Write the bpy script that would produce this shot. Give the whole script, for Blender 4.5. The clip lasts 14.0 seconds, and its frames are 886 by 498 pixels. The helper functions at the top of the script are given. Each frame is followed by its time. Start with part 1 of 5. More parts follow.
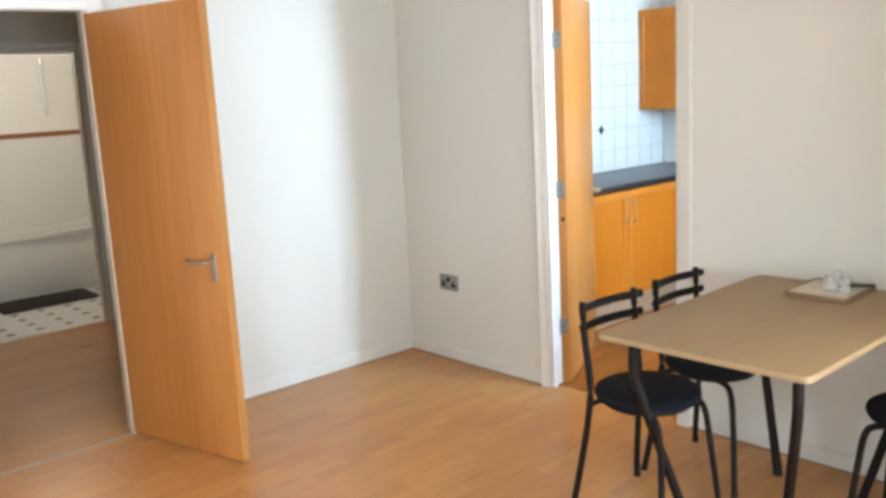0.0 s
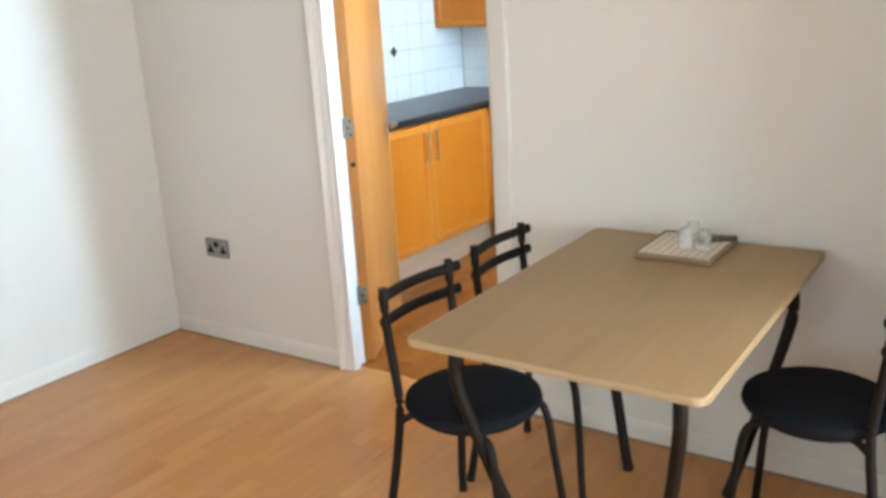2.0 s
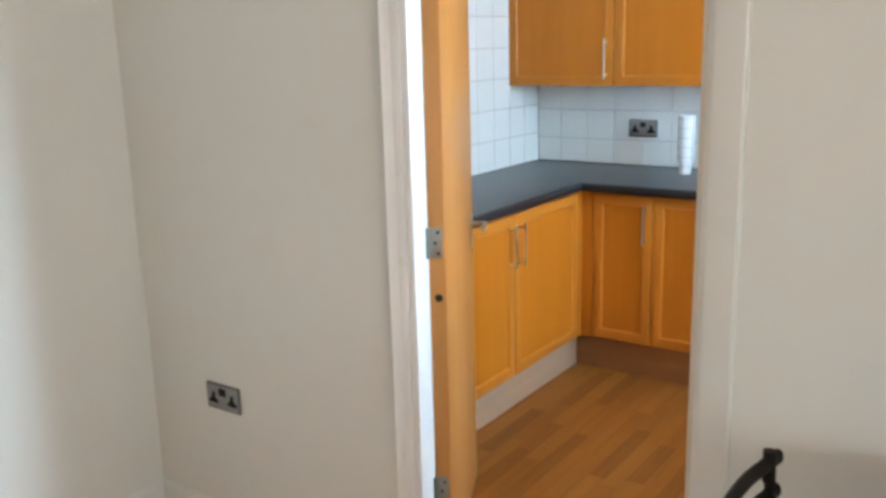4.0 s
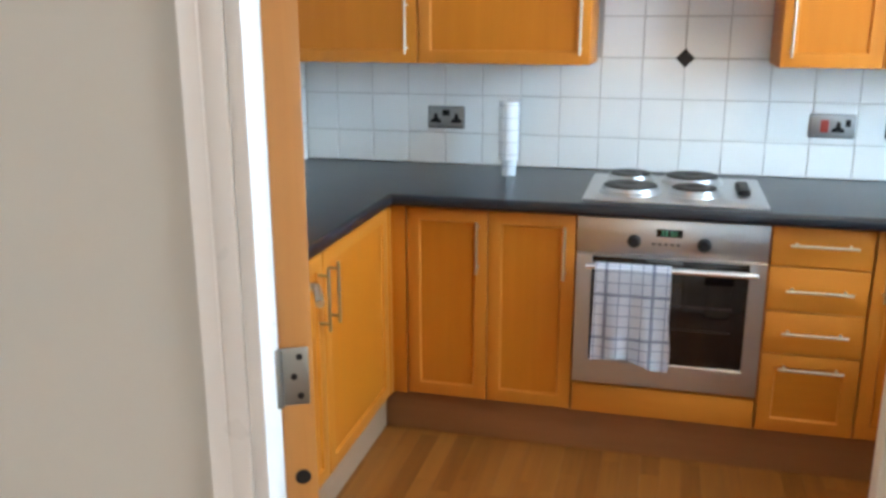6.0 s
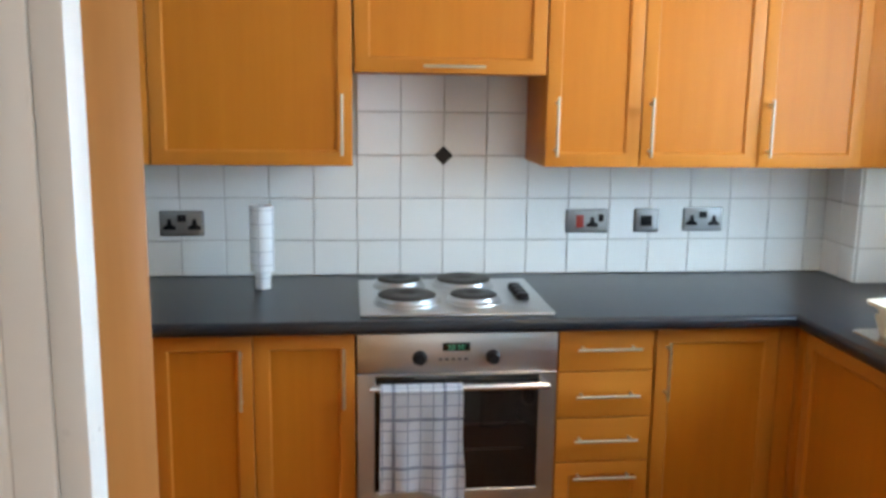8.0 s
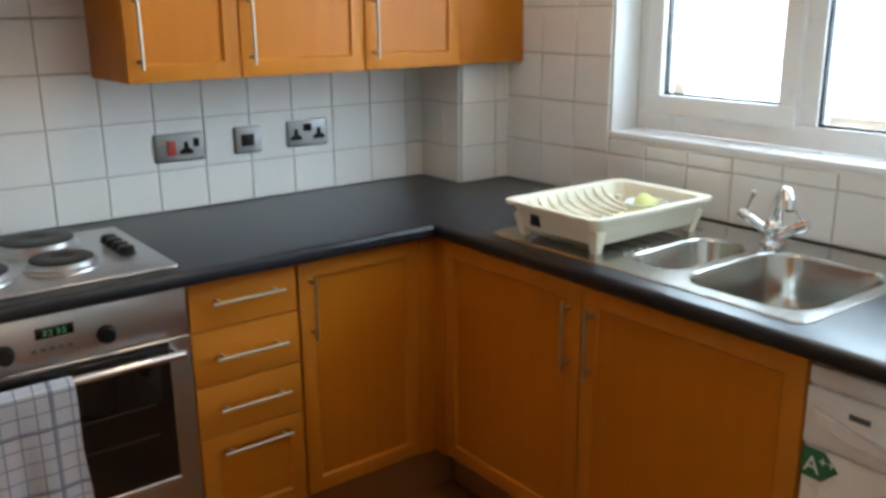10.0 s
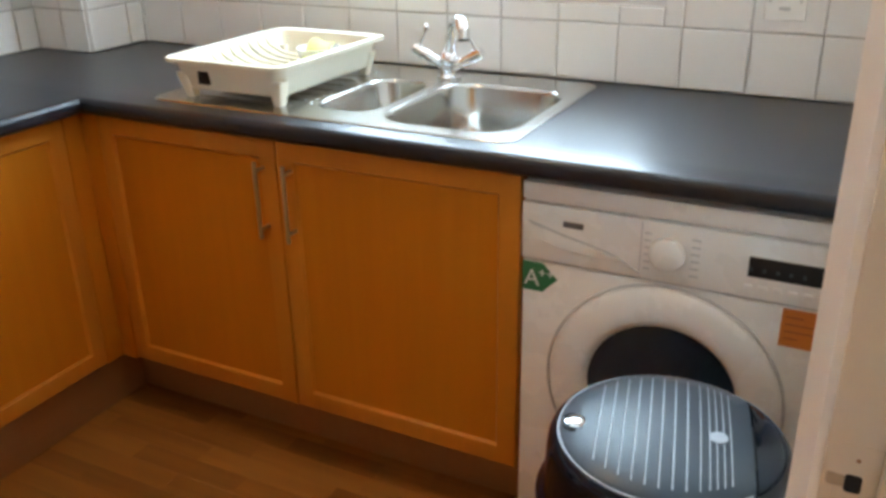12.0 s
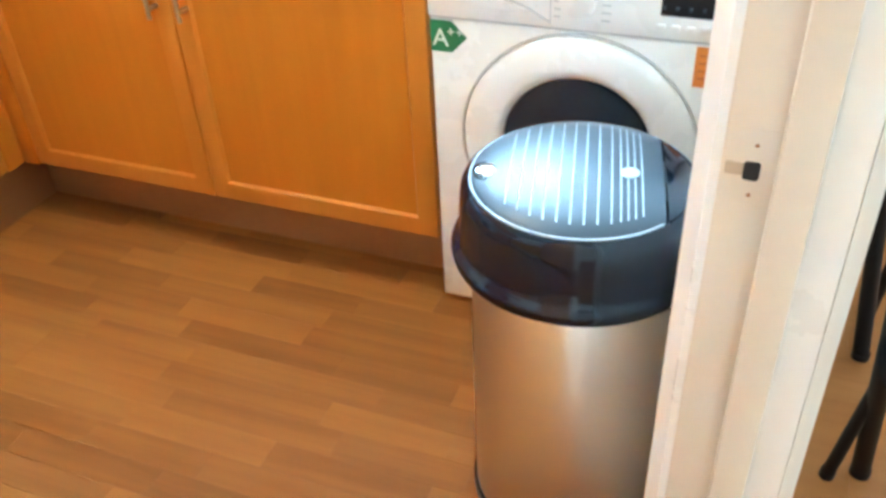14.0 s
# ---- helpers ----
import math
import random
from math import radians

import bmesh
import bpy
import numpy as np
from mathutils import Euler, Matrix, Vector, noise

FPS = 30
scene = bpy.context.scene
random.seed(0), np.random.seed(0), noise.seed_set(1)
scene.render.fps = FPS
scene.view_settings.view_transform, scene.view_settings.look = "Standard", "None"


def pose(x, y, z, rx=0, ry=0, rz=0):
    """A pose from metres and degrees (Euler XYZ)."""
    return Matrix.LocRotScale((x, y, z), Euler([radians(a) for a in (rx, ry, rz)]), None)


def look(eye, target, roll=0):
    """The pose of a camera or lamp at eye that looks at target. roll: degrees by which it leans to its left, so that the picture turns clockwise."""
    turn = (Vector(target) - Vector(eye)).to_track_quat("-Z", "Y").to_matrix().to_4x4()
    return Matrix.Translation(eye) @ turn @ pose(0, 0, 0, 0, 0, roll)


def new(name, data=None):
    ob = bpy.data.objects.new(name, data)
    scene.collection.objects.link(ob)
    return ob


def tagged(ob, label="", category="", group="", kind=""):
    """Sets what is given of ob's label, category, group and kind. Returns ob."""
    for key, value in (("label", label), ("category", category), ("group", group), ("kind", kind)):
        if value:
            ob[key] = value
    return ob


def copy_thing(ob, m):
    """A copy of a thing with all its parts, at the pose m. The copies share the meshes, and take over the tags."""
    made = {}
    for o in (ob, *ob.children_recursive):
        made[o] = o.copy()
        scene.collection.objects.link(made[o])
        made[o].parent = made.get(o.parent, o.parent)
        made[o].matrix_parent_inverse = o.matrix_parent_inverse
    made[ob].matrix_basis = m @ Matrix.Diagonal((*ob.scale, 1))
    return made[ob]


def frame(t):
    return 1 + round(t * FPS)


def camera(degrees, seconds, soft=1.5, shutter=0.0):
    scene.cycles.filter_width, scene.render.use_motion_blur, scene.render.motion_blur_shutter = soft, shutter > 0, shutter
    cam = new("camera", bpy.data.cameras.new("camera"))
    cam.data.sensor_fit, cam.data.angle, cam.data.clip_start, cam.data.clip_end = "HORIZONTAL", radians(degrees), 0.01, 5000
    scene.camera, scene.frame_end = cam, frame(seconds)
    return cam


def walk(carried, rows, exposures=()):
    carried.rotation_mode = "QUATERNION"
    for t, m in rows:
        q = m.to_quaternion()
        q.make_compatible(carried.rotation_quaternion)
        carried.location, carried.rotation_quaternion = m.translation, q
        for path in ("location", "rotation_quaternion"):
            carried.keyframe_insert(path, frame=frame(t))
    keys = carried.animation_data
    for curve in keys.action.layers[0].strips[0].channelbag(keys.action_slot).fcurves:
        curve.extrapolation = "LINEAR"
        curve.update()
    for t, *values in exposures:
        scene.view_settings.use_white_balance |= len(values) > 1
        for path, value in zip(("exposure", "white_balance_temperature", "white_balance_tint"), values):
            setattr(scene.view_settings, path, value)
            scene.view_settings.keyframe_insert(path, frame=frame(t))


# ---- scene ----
cam = camera(53.9, 14.0, soft=3.3)
PATH = [
    (0, (2.868, -3.27, 1.566), (1.402, -1.96, 1.199), -3.0),
    (0.5, (2.788, -3.123, 1.577), (1.331, -1.803, 1.209), -2.9),
    (1, (2.691, -2.964, 1.561), (1.304, -1.579, 1.163), -3.3),
    (1.5, (2.478, -2.767, 1.53), (1.214, -1.285, 1.076), -3.0),
    (2, (2.325, -2.572, 1.506), (1.218, -1.001, 0.951), -3.5),
    (2.5, (2.127, -2.304, 1.528), (1.007, -0.729, 1.012), -3.5),
    (3, (1.876, -2.124, 1.533), (0.703, -0.573, 1.067), -2.6),
    (5.3, (0.666, -1.194, 1.508), (-0.041, 0.604, 0.991), -0.3),
    (5.5, (0.597, -1.131, 1.506), (0.007, 0.706, 0.978), -0.6),
    (6, (0.479, -0.901, 1.489), (-0.002, 0.969, 0.968), -0.1),
    (6.5, (0.412, -0.765, 1.509), (0.221, 1.164, 1.016), 0.6),
    (7, (0.306, -0.679, 1.551), (0.397, 1.279, 1.15), 1.1),
    (7.2, (0.268, -0.665, 1.548), (0.405, 1.298, 1.19), 1.0),
    (9.3, (0.166, -0.26, 1.547), (0.825, 1.587, 1.156), 0.1),
    (9.5, (0.159, -0.203, 1.531), (1.012, 1.557, 1.114), -0.8),
    (10, (0.094, -0.089, 1.498), (1.262, 1.444, 0.964), -0.5),
    (10.5, (0.141, 0.005, 1.465), (1.458, 1.374, 0.843), -0.0),
    (11, (0.148, 0.061, 1.453), (1.626, 1.216, 0.758), 0.3),
    (11.5, (0.097, 0.102, 1.418), (1.694, 1.032, 0.652), -0.0),
    (12, (0.088, 0.115, 1.393), (1.718, 0.956, 0.596), -1.0),
    (12.5, (0.094, 0.108, 1.353), (1.694, 0.853, 0.412), -2.3),
    (13, (0.094, 0.094, 1.332), (1.647, 0.778, 0.273), -2.9),
    (13.5, (0.096, 0.088, 1.313), (1.604, 0.731, 0.167), -3.2),
    (14, (0.113, 0.084, 1.298), (1.6, 0.712, 0.116), -3.1),
]
walk(cam, [(t, look(eye, target, roll)) for t, eye, target, roll in PATH],
     exposures=[(0.0, 0.52, 6200, 9), (0.5, 0.25, 6100, 9), (1.0, 0.1, 6100, 9), (1.5, 0.05, 6100, 9), (2.0, 0.48, 6200, 8), (2.5, 0.42, 6300, 9), (3.2, 0.12, 6300, 9), (5.3, 0.05, 6500, 10), (6.5, 0.08, 6500, 11), (7.2, -0.05, 6700, 11), (9.3, -0.75, 6650, 12), (10, -0.92, 7400, 14), (11, -0.78, 8000, 18), (11.5, -0.5, 7800, 17), (12, -0.2, 7300, 14), (12.5, 0.2, 6700, 8), (13, 1.12, 6300, 4), (13.5, 1.3, 5950, 0), (14, 1.42, 5700, -1)])

# ---- plan ----
XL, XR, YB = -0.976, 2.185, 2.487        # kitchen: left wall, window wall, back wall
WT = 0.108                               # thickness of the wall between the rooms
DW = 0.746                               # width of the kitchen doorway
LX = -1.11                               # living room: wall with the hall door
RX, RY = 6.0, -5.6                       # living room: far walls
CEIL = 2.36
ZT, ZU = 0.905, 0.865                    # worktop top and underside
FX, FY = 1.527, 1.833                    # worktop front edges: sink run, hob run
FL = -0.401                              # worktop front edge of the short run
PY, PX, PL = 1.882, 1.56, -0.42          # door planes of the three runs
UB = 1.318                               # underside of wall cabinets
UY = 2.165                               # front of wall cabinets

# ---- world and light ----
world = bpy.data.worlds.new("sky")
scene.world = world
world.use_nodes = True
wn = world.node_tree
sky = wn.nodes.new("ShaderNodeTexSky")
sky.sky_type, sky.sun_disc = "NISHITA", False
sky.sun_elevation, sky.sun_rotation = radians(48), radians(-80)
wn.links.new(sky.outputs[0], wn.nodes["Background"].inputs[0])
wn.nodes["Background"].inputs[1].default_value = 0.12


def lamp(name, kind, m, energy, color, **kw):
    d = bpy.data.lights.new(name, kind)
    d.energy, d.color = energy, color
    for k, v in kw.items():
        if k == "size": d.size = v
        elif k == "size_y": d.size_y = v
        elif k == "angle": d.angle = v
        elif k == "soft": d.shadow_soft_size = v
    if kind == "AREA":
        d.shape = "RECTANGLE"
    ob = new(name, d)
    ob.matrix_basis = m
    return ob


lamp("sun", "SUN", look((-6, 1.5, 7), (0, 0, 0)), 3.0, (1.0, 0.95, 0.88), angle=radians(0.6))
DAY = (0.52, 0.77, 1.0)
# daylight standing in the window openings; the living room windows are unseen
lamp("kitchen_window_light", "AREA", look((2.42, 1.19, 1.66), (0.6, 1.19, 1.2)), 90, DAY, size=1.15, size_y=0.98)
lamp("living_window_light", "AREA", look((0.8, RY - 0.05, 1.35), (0.6, 0, 1.1)), 23, (0.90, 0.96, 1.0), size=2.5, size_y=1.45)
lamp("living_end_window_light", "AREA", look((RX + 0.06, -3.2, 1.35), (-1, -2.6, 1.1)), 95, (0.90, 0.96, 1.0), size=2.3, size_y=1.45)
# added lamp in an unseen slot, for the bright band on the hall-side wall
lamp("side_band_light", "AREA", look((RX + 0.06, -0.575, 1.25), (-1, -0.575, 1.2)), 128, (0.73, 0.86, 1.0), size=0.24, size_y=1.9)
# unseen warm bulb, added to warm the window wall tiles
lamp("added_kitchen_bulb", "POINT", pose(1.10, 1.18, 2.24), 12.5, (1.0, 0.72, 0.42), soft=0.09)
# added lamp that brightens the bathroom beyond the hall
lamp("added_bathroom_lamp", "POINT", pose(-4.2, -1.2, 2.1), 14, (1.0, 0.86, 0.7), soft=0.12)


# ---- materials ----
def nodes_of(name):
    m = bpy.data.materials.new(name)
    m.use_nodes = True
    t = m.node_tree
    return m, t, t.nodes["Principled BSDF"], t.nodes, t.links


def mixed(t, fac, a, b):
    n = t.nodes.new("ShaderNodeMix")
    n.data_type = "RGBA"
    n.inputs["A"].default_value, n.inputs["B"].default_value = (*a, 1), (*b, 1)
    t.links.new(fac, n.inputs["Factor"])
    return n.outputs["Result"]


def noise_node(t, vec, scale, detail=4, rough=0.55):
    n = t.nodes.new("ShaderNodeTexNoise")
    n.inputs["Scale"].default_value, n.inputs["Detail"].default_value, n.inputs["Roughness"].default_value = scale, detail, rough
    t.links.new(vec, n.inputs["Vector"])
    return n.outputs["Fac"]


def math_node(t, op, a, b=0.0):
    n = t.nodes.new("ShaderNodeMath")
    n.operation = op
    for i, v in enumerate((a, b)):
        if isinstance(v, (int, float)):
            n.inputs[i].default_value = v
        else:
            t.links.new(v, n.inputs[i])
    return n.outputs[0]


def coords(t, scale=(1, 1, 1), shift=True):
    tc = t.nodes.new("ShaderNodeTexCoord")
    mp = t.nodes.new("ShaderNodeMapping")
    mp.inputs["Scale"].default_value = scale
    t.links.new(tc.outputs["Object"], mp.inputs["Vector"])
    if shift:
        oi = t.nodes.new("ShaderNodeObjectInfo")
        v = t.nodes.new("ShaderNodeVectorMath")
        v.operation = "SCALE"
        v.inputs[0].default_value = (7.3, 4.1, 9.7)
        t.links.new(oi.outputs["Random"], v.inputs["Scale"])
        t.links.new(v.outputs[0], mp.inputs["Location"])
    return mp.outputs[0]


def bumped(t, bsdf, height, strength, distance=0.002):
    b = t.nodes.new("ShaderNodeBump")
    b.inputs["Strength"].default_value, b.inputs["Distance"].default_value = strength, distance
    t.links.new(height, b.inputs["Height"])
    t.links.new(b.outputs[0], bsdf.inputs["Normal"])


def plain(name, col, rough=0.5, metal=0.0, var=0.06, scale=6.0, bump=0.0, bscale=120.0, coat=0.0):
    m, t, b, n, l = nodes_of(name)
    v = coords(t)
    f = math_node(t, "ADD", math_node(t, "MULTIPLY", noise_node(t, v, scale), 0.6), math_node(t, "MULTIPLY", noise_node(t, v, scale * 9), 0.4))
    lo, hi = [c * (1 - var) for c in col], [min(1, c * (1 + var)) for c in col]
    l.new(mixed(t, f, lo, hi), b.inputs["Base Color"])
    l.new(math_node(t, "ADD", math_node(t, "MULTIPLY", noise_node(t, v, scale * 3), 0.16), rough - 0.08), b.inputs["Roughness"])
    b.inputs["Metallic"].default_value = metal
    b.inputs["Coat Weight"].default_value = coat
    if bump:
        bumped(t, b, noise_node(t, v, bscale, 5), bump)
    return m


def wood(name, light, dark, axis=2, rough=0.42, fine=1.0, island=False, spread=0.0, bump=0.06, ends=(0.28, 0.82)):
    m, t, b, n, l = nodes_of(name)
    s = [26 * fine] * 3
    s[axis] = 1.3 * fine
    v = coords(t, s)
    if island:
        geo = n.new("ShaderNodeNewGeometry")
        add = n.new("ShaderNodeVectorMath")
        l.new(v, add.inputs[0])
        l.new(geo.outputs["Random Per Island"], add.inputs[1])
        sc = n.new("ShaderNodeVectorMath")
        sc.operation = "SCALE"
        sc.inputs["Scale"].default_value = 11.0
        l.new(geo.outputs["Random Per Island"], sc.inputs[0])
        l.new(sc.outputs[0], add.inputs[1])
        v = add.outputs[0]
    grain = noise_node(t, v, 1.6, 6, 0.6)
    s2 = [3.0] * 3
    s2[axis] = 0.5
    broad = noise_node(t, coords(t, s2), 1.2, 3)
    f = math_node(t, "ADD", math_node(t, "MULTIPLY", grain, 0.48), math_node(t, "MULTIPLY", broad, 0.62))
    if spread:
        if island:
            r = geo.outputs["Random Per Island"]
        else:
            r = n.new("ShaderNodeObjectInfo").outputs["Random"]
        f = math_node(t, "ADD", f, math_node(t, "MULTIPLY", math_node(t, "SUBTRACT", r, 0.5), spread))
    ramp = n.new("ShaderNodeValToRGB")
    ramp.color_ramp.elements[0].position, ramp.color_ramp.elements[1].position = ends
    ramp.color_ramp.elements[0].color, ramp.color_ramp.elements[1].color = (*dark, 1), (*light, 1)
    l.new(f, ramp.inputs[0])
    l.new(ramp.outputs[0], b.inputs["Base Color"])
    l.new(math_node(t, "ADD", math_node(t, "MULTIPLY", grain, 0.14), rough - 0.07), b.inputs["Roughness"])
    bumped(t, b, grain, bump, 0.001)
    return m


def brushed(name, col, rough=0.28, axis=0, var=0.12):
    m, t, b, n, l = nodes_of(name)
    s = [160.0] * 3
    s[axis] = 3.0
    v = coords(t, s)
    g = noise_node(t, v, 1.0, 3)
    l.new(mixed(t, g, [c * (1 - var) for c in col], col), b.inputs["Base Color"])
    b.inputs["Metallic"].default_value = 1.0
    l.new(math_node(t, "ADD", math_node(t, "MULTIPLY", g, 0.12), rough - 0.06), b.inputs["Roughness"])
    bumped(t, b, g, 0.05, 0.0004)
    return m


def checked(name, ground, line, pitch, width, axes=(0, 2), rough=0.9, second=None):
    """Woven check: fine lines both ways on a plain cloth."""
    m, t, b, n, l = nodes_of(name)
    tc = n.new("ShaderNodeTexCoord")
    sep = n.new("ShaderNodeSeparateXYZ")
    l.new(tc.outputs["Object"], sep.inputs[0])
    masks = []
    for a in axes:
        fr = math_node(t, "FRACT", math_node(t, "DIVIDE", math_node(t, "ADD", sep.outputs[a], 10.0), pitch))
        masks.append(math_node(t, "LESS_THAN", fr, width))
        if second:
            fr2 = math_node(t, "FRACT", math_node(t, "ADD", math_node(t, "DIVIDE", math_node(t, "ADD", sep.outputs[a], 10.0), pitch * 4), second))
            masks.append(math_node(t, "LESS_THAN", fr2, width * 0.6))
    f = masks[0]
    for k in masks[1:]:
        f = math_node(t, "MAXIMUM", f, k)
    f = math_node(t, "MULTIPLY", f, math_node(t, "ADD", 0.55, math_node(t, "MULTIPLY", noise_node(t, coords(t), 40), 0.6)))
    l.new(mixed(t, f, ground, line), b.inputs["Base Color"])
    b.inputs["Roughness"].default_value = rough
    bumped(t, b, noise_node(t, coords(t), 500, 3), 0.25, 0.001)
    return m


WALL = plain("cream_paint", (0.735, 0.735, 0.685), 0.62, var=0.03, scale=1.2, bump=0.05, bscale=180)
CEILING = plain("white_ceiling_paint", (0.82, 0.81, 0.78), 0.8, var=0.02, scale=2, bump=0.05)
SKIRT = plain("cream_gloss_paint", (0.725, 0.72, 0.668), 0.4, var=0.03, scale=5)
GLOSS = plain("white_gloss_paint", (0.86, 0.86, 0.84), 0.3, var=0.03, scale=5, bump=0.03, bscale=60)
CREAMGLOSS = plain("aged_gloss_paint", (0.71, 0.645, 0.545), 0.36, var=0.05, scale=9, bump=0.04, bscale=50)
TILE = plain("white_glazed_tile", (0.80, 0.79, 0.76), 0.16, var=0.03, scale=5, bump=0.05, bscale=22)
GROUT = plain("grey_grout", (0.50, 0.475, 0.44), 0.85, var=0.15, scale=30, bump=0.2)
DARKTILE = plain("black_brown_tile", (0.014, 0.009, 0.008), 0.5, var=0.2)
DOORWOOD = wood("beech_veneer", (0.57, 0.180, 0.014), (0.46, 0.134, 0.008), 2, 0.42)
DOORWOODX = wood("beech_veneer_cross", (0.57, 0.183, 0.016), (0.46, 0.137, 0.009), 0, 0.42)
RAILWOOD = wood("beech_rail", (0.60, 0.208, 0.025), (0.49, 0.156, 0.015), 2, 0.42)
RAILWOODX = wood("beech_rail_cross", (0.60, 0.208, 0.025), (0.49, 0.156, 0.015), 0, 0.42)
for m_ in (DOORWOOD, DOORWOODX, RAILWOOD, RAILWOODX):
    m_.node_tree.nodes["Principled BSDF"].inputs["Specular IOR Level"].default_value = 0.24
LEAFWOOD = wood("oak_veneer_door", (0.60, 0.265, 0.070), (0.40, 0.15, 0.032), 2, 0.38)
LIPWOOD = wood("pale_lipping", (0.54, 0.27, 0.085), (0.42, 0.19, 0.05), 2, 0.45)
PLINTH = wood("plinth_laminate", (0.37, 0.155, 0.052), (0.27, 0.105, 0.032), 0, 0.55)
# plinth laminate paled in colour for the window light falling on it
LITPLINTH = wood("lit_plinth_laminate", (0.50, 0.335, 0.215), (0.40, 0.255, 0.155), 1, 0.5)
FLOORWOOD = wood("laminate_strip", (0.62, 0.305, 0.100), (0.44, 0.190, 0.054), 1, 0.30, 0.8, False, 0.14)
# kitchen laminate, with the dimmer light there put into a darker colour
KITCHENFLOOR = wood("kitchen_strip_dimmed", (0.37, 0.132, 0.023), (0.18, 0.057, 0.009), 1, 0.50, 0.8, False, 0.20, ends=(0.30, 0.80))
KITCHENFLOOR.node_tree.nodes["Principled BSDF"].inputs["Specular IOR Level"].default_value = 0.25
FLOORISLE = wood("laminate_strip_far", (0.62, 0.305, 0.100), (0.44, 0.190, 0.054), 1, 0.30, 0.8, True, 0.14)
TABLETOP = wood("table_oak_laminate", (0.41, 0.280, 0.136), (0.275, 0.176, 0.079), 1, 0.5, 0.6, ends=(0.26, 0.84))
TABLEEDGE = plain("cream_edge_band", (0.42, 0.315, 0.18), 0.65)
WORKTOP = plain("charcoal_laminate", (0.010, 0.013, 0.019), 0.27, var=0.12, scale=60)
WORKTOP.node_tree.nodes["Principled BSDF"].inputs["Specular IOR Level"].default_value = 0.56
WORKTOP.node_tree.links.remove(WORKTOP.node_tree.nodes["Principled BSDF"].inputs["Roughness"].links[0])
WORKTOP.node_tree.nodes["Principled BSDF"].inputs["Roughness"].default_value = 0.31
STEEL = brushed("brushed_steel", (0.59, 0.59, 0.59), 0.33, 0)
SINKSTEEL = brushed("sink_steel", (0.50, 0.49, 0.46), 0.20, 1)
BINSTEEL = brushed("bin_steel", (0.68, 0.62, 0.55), 0.36, 2, 0.04)
CHROME = plain("chrome", (0.85, 0.85, 0.86), 0.10, 1.0, var=0.02)
NICKEL = plain("satin_nickel", (0.53, 0.455, 0.35), 0.40, 1.0, var=0.04)
HOTPLATE = plain("cast_iron_plate", (0.016, 0.014, 0.013), 0.52, 0.0, var=0.2, scale=30)
BLACKPL = plain("black_plastic", (0.014, 0.013, 0.014), 0.32, var=0.2)
BLACKPL.node_tree.nodes["Principled BSDF"].inputs["Specular IOR Level"].default_value = 0.25
BLACKGLOSS = plain("black_gloss_plastic", (0.004, 0.008, 0.016), 0.10, var=0.1)
BLACKGLOSS.node_tree.nodes["Principled BSDF"].inputs["Specular IOR Level"].default_value = 0.38
FLAPGLOSS = plain("blue_grey_flap", (0.030, 0.046, 0.062), 0.36, 0.10, var=0.08)
FLAPRIB = plain("pale_flap_rib", (0.40, 0.45, 0.50), 0.4, var=0.05)
OVENGLASS = plain("dark_oven_glass", (0.010, 0.007, 0.006), 0.05, var=0.05)
OVENGLINT = plain("painted_rack_glint", (0.035, 0.024, 0.018), 0.3)
TUBE = plain("dark_brown_tube", (0.008, 0.005, 0.004), 0.5, 0.0, var=0.2)
TUBE.node_tree.nodes["Principled BSDF"].inputs["Specular IOR Level"].default_value = 0.22
FABRIC = plain("black_seat_fabric", (0.009, 0.010, 0.013), 0.92, var=0.3, scale=60, bump=0.4, bscale=700)
FABRIC.node_tree.nodes["Principled BSDF"].inputs["Specular IOR Level"].default_value = 0.15
APPL = plain("white_enamel", (0.84, 0.82, 0.775), 0.28, var=0.02, scale=4)
APPLGREY = plain("pale_grey_plastic", (0.55, 0.54, 0.52), 0.4)
LINEGREY = plain("dark_grey_print", (0.10, 0.10, 0.11), 0.5)
DRUM = plain("drum_dark", (0.012, 0.024, 0.040), 0.20, var=0.5, scale=12)
DRUM.node_tree.nodes["Principled BSDF"].inputs["Specular IOR Level"].default_value = 0.45
GREENLBL = plain("green_label", (0.02, 0.17, 0.06), 0.5)
ORANGELBL = plain("orange_label", (0.62, 0.19, 0.03), 0.5)
STICKINK = plain("faded_brown_print", (0.40, 0.10, 0.02), 0.5)
WHITEINK = plain("white_print", (0.8, 0.8, 0.78), 0.5)
REDSW = plain("red_rocker", (0.35, 0.035, 0.02), 0.35)
RACKPL = plain("cream_plastic", (0.78, 0.72, 0.58), 0.38, var=0.03)
GREENCL = plain("lime_cloth", (0.60, 0.62, 0.26), 0.9, var=0.2, scale=30, bump=0.4, bscale=200)
ROLLP = checked("printed_roll", (0.72, 0.74, 0.76), (0.40, 0.42, 0.46), 0.045, 0.07, (0, 2), 0.45)
TOWEL = checked("check_cloth", (0.86, 0.86, 0.90), (0.20, 0.22, 0.33), 0.037, 0.070, (0, 2), 0.95, 0.3)
WEAVE = checked("woven_tray", (0.72, 0.66, 0.55), (0.40, 0.31, 0.21), 0.024, 0.22, (0, 1), 0.6)
TRAYEDGE = plain("tray_edge", (0.22, 0.15, 0.09), 0.5)
CUPW = plain("white_china", (0.80, 0.79, 0.77), 0.2)
UPVC = plain("white_upvc", (0.82, 0.82, 0.81), 0.3, var=0.02)
GASKET = plain("dark_gasket", (0.03, 0.03, 0.035), 0.6)
FLOORLINE = plain("dark_floor_line", (0.32, 0.20, 0.11), 0.6, var=0.25, scale=14)
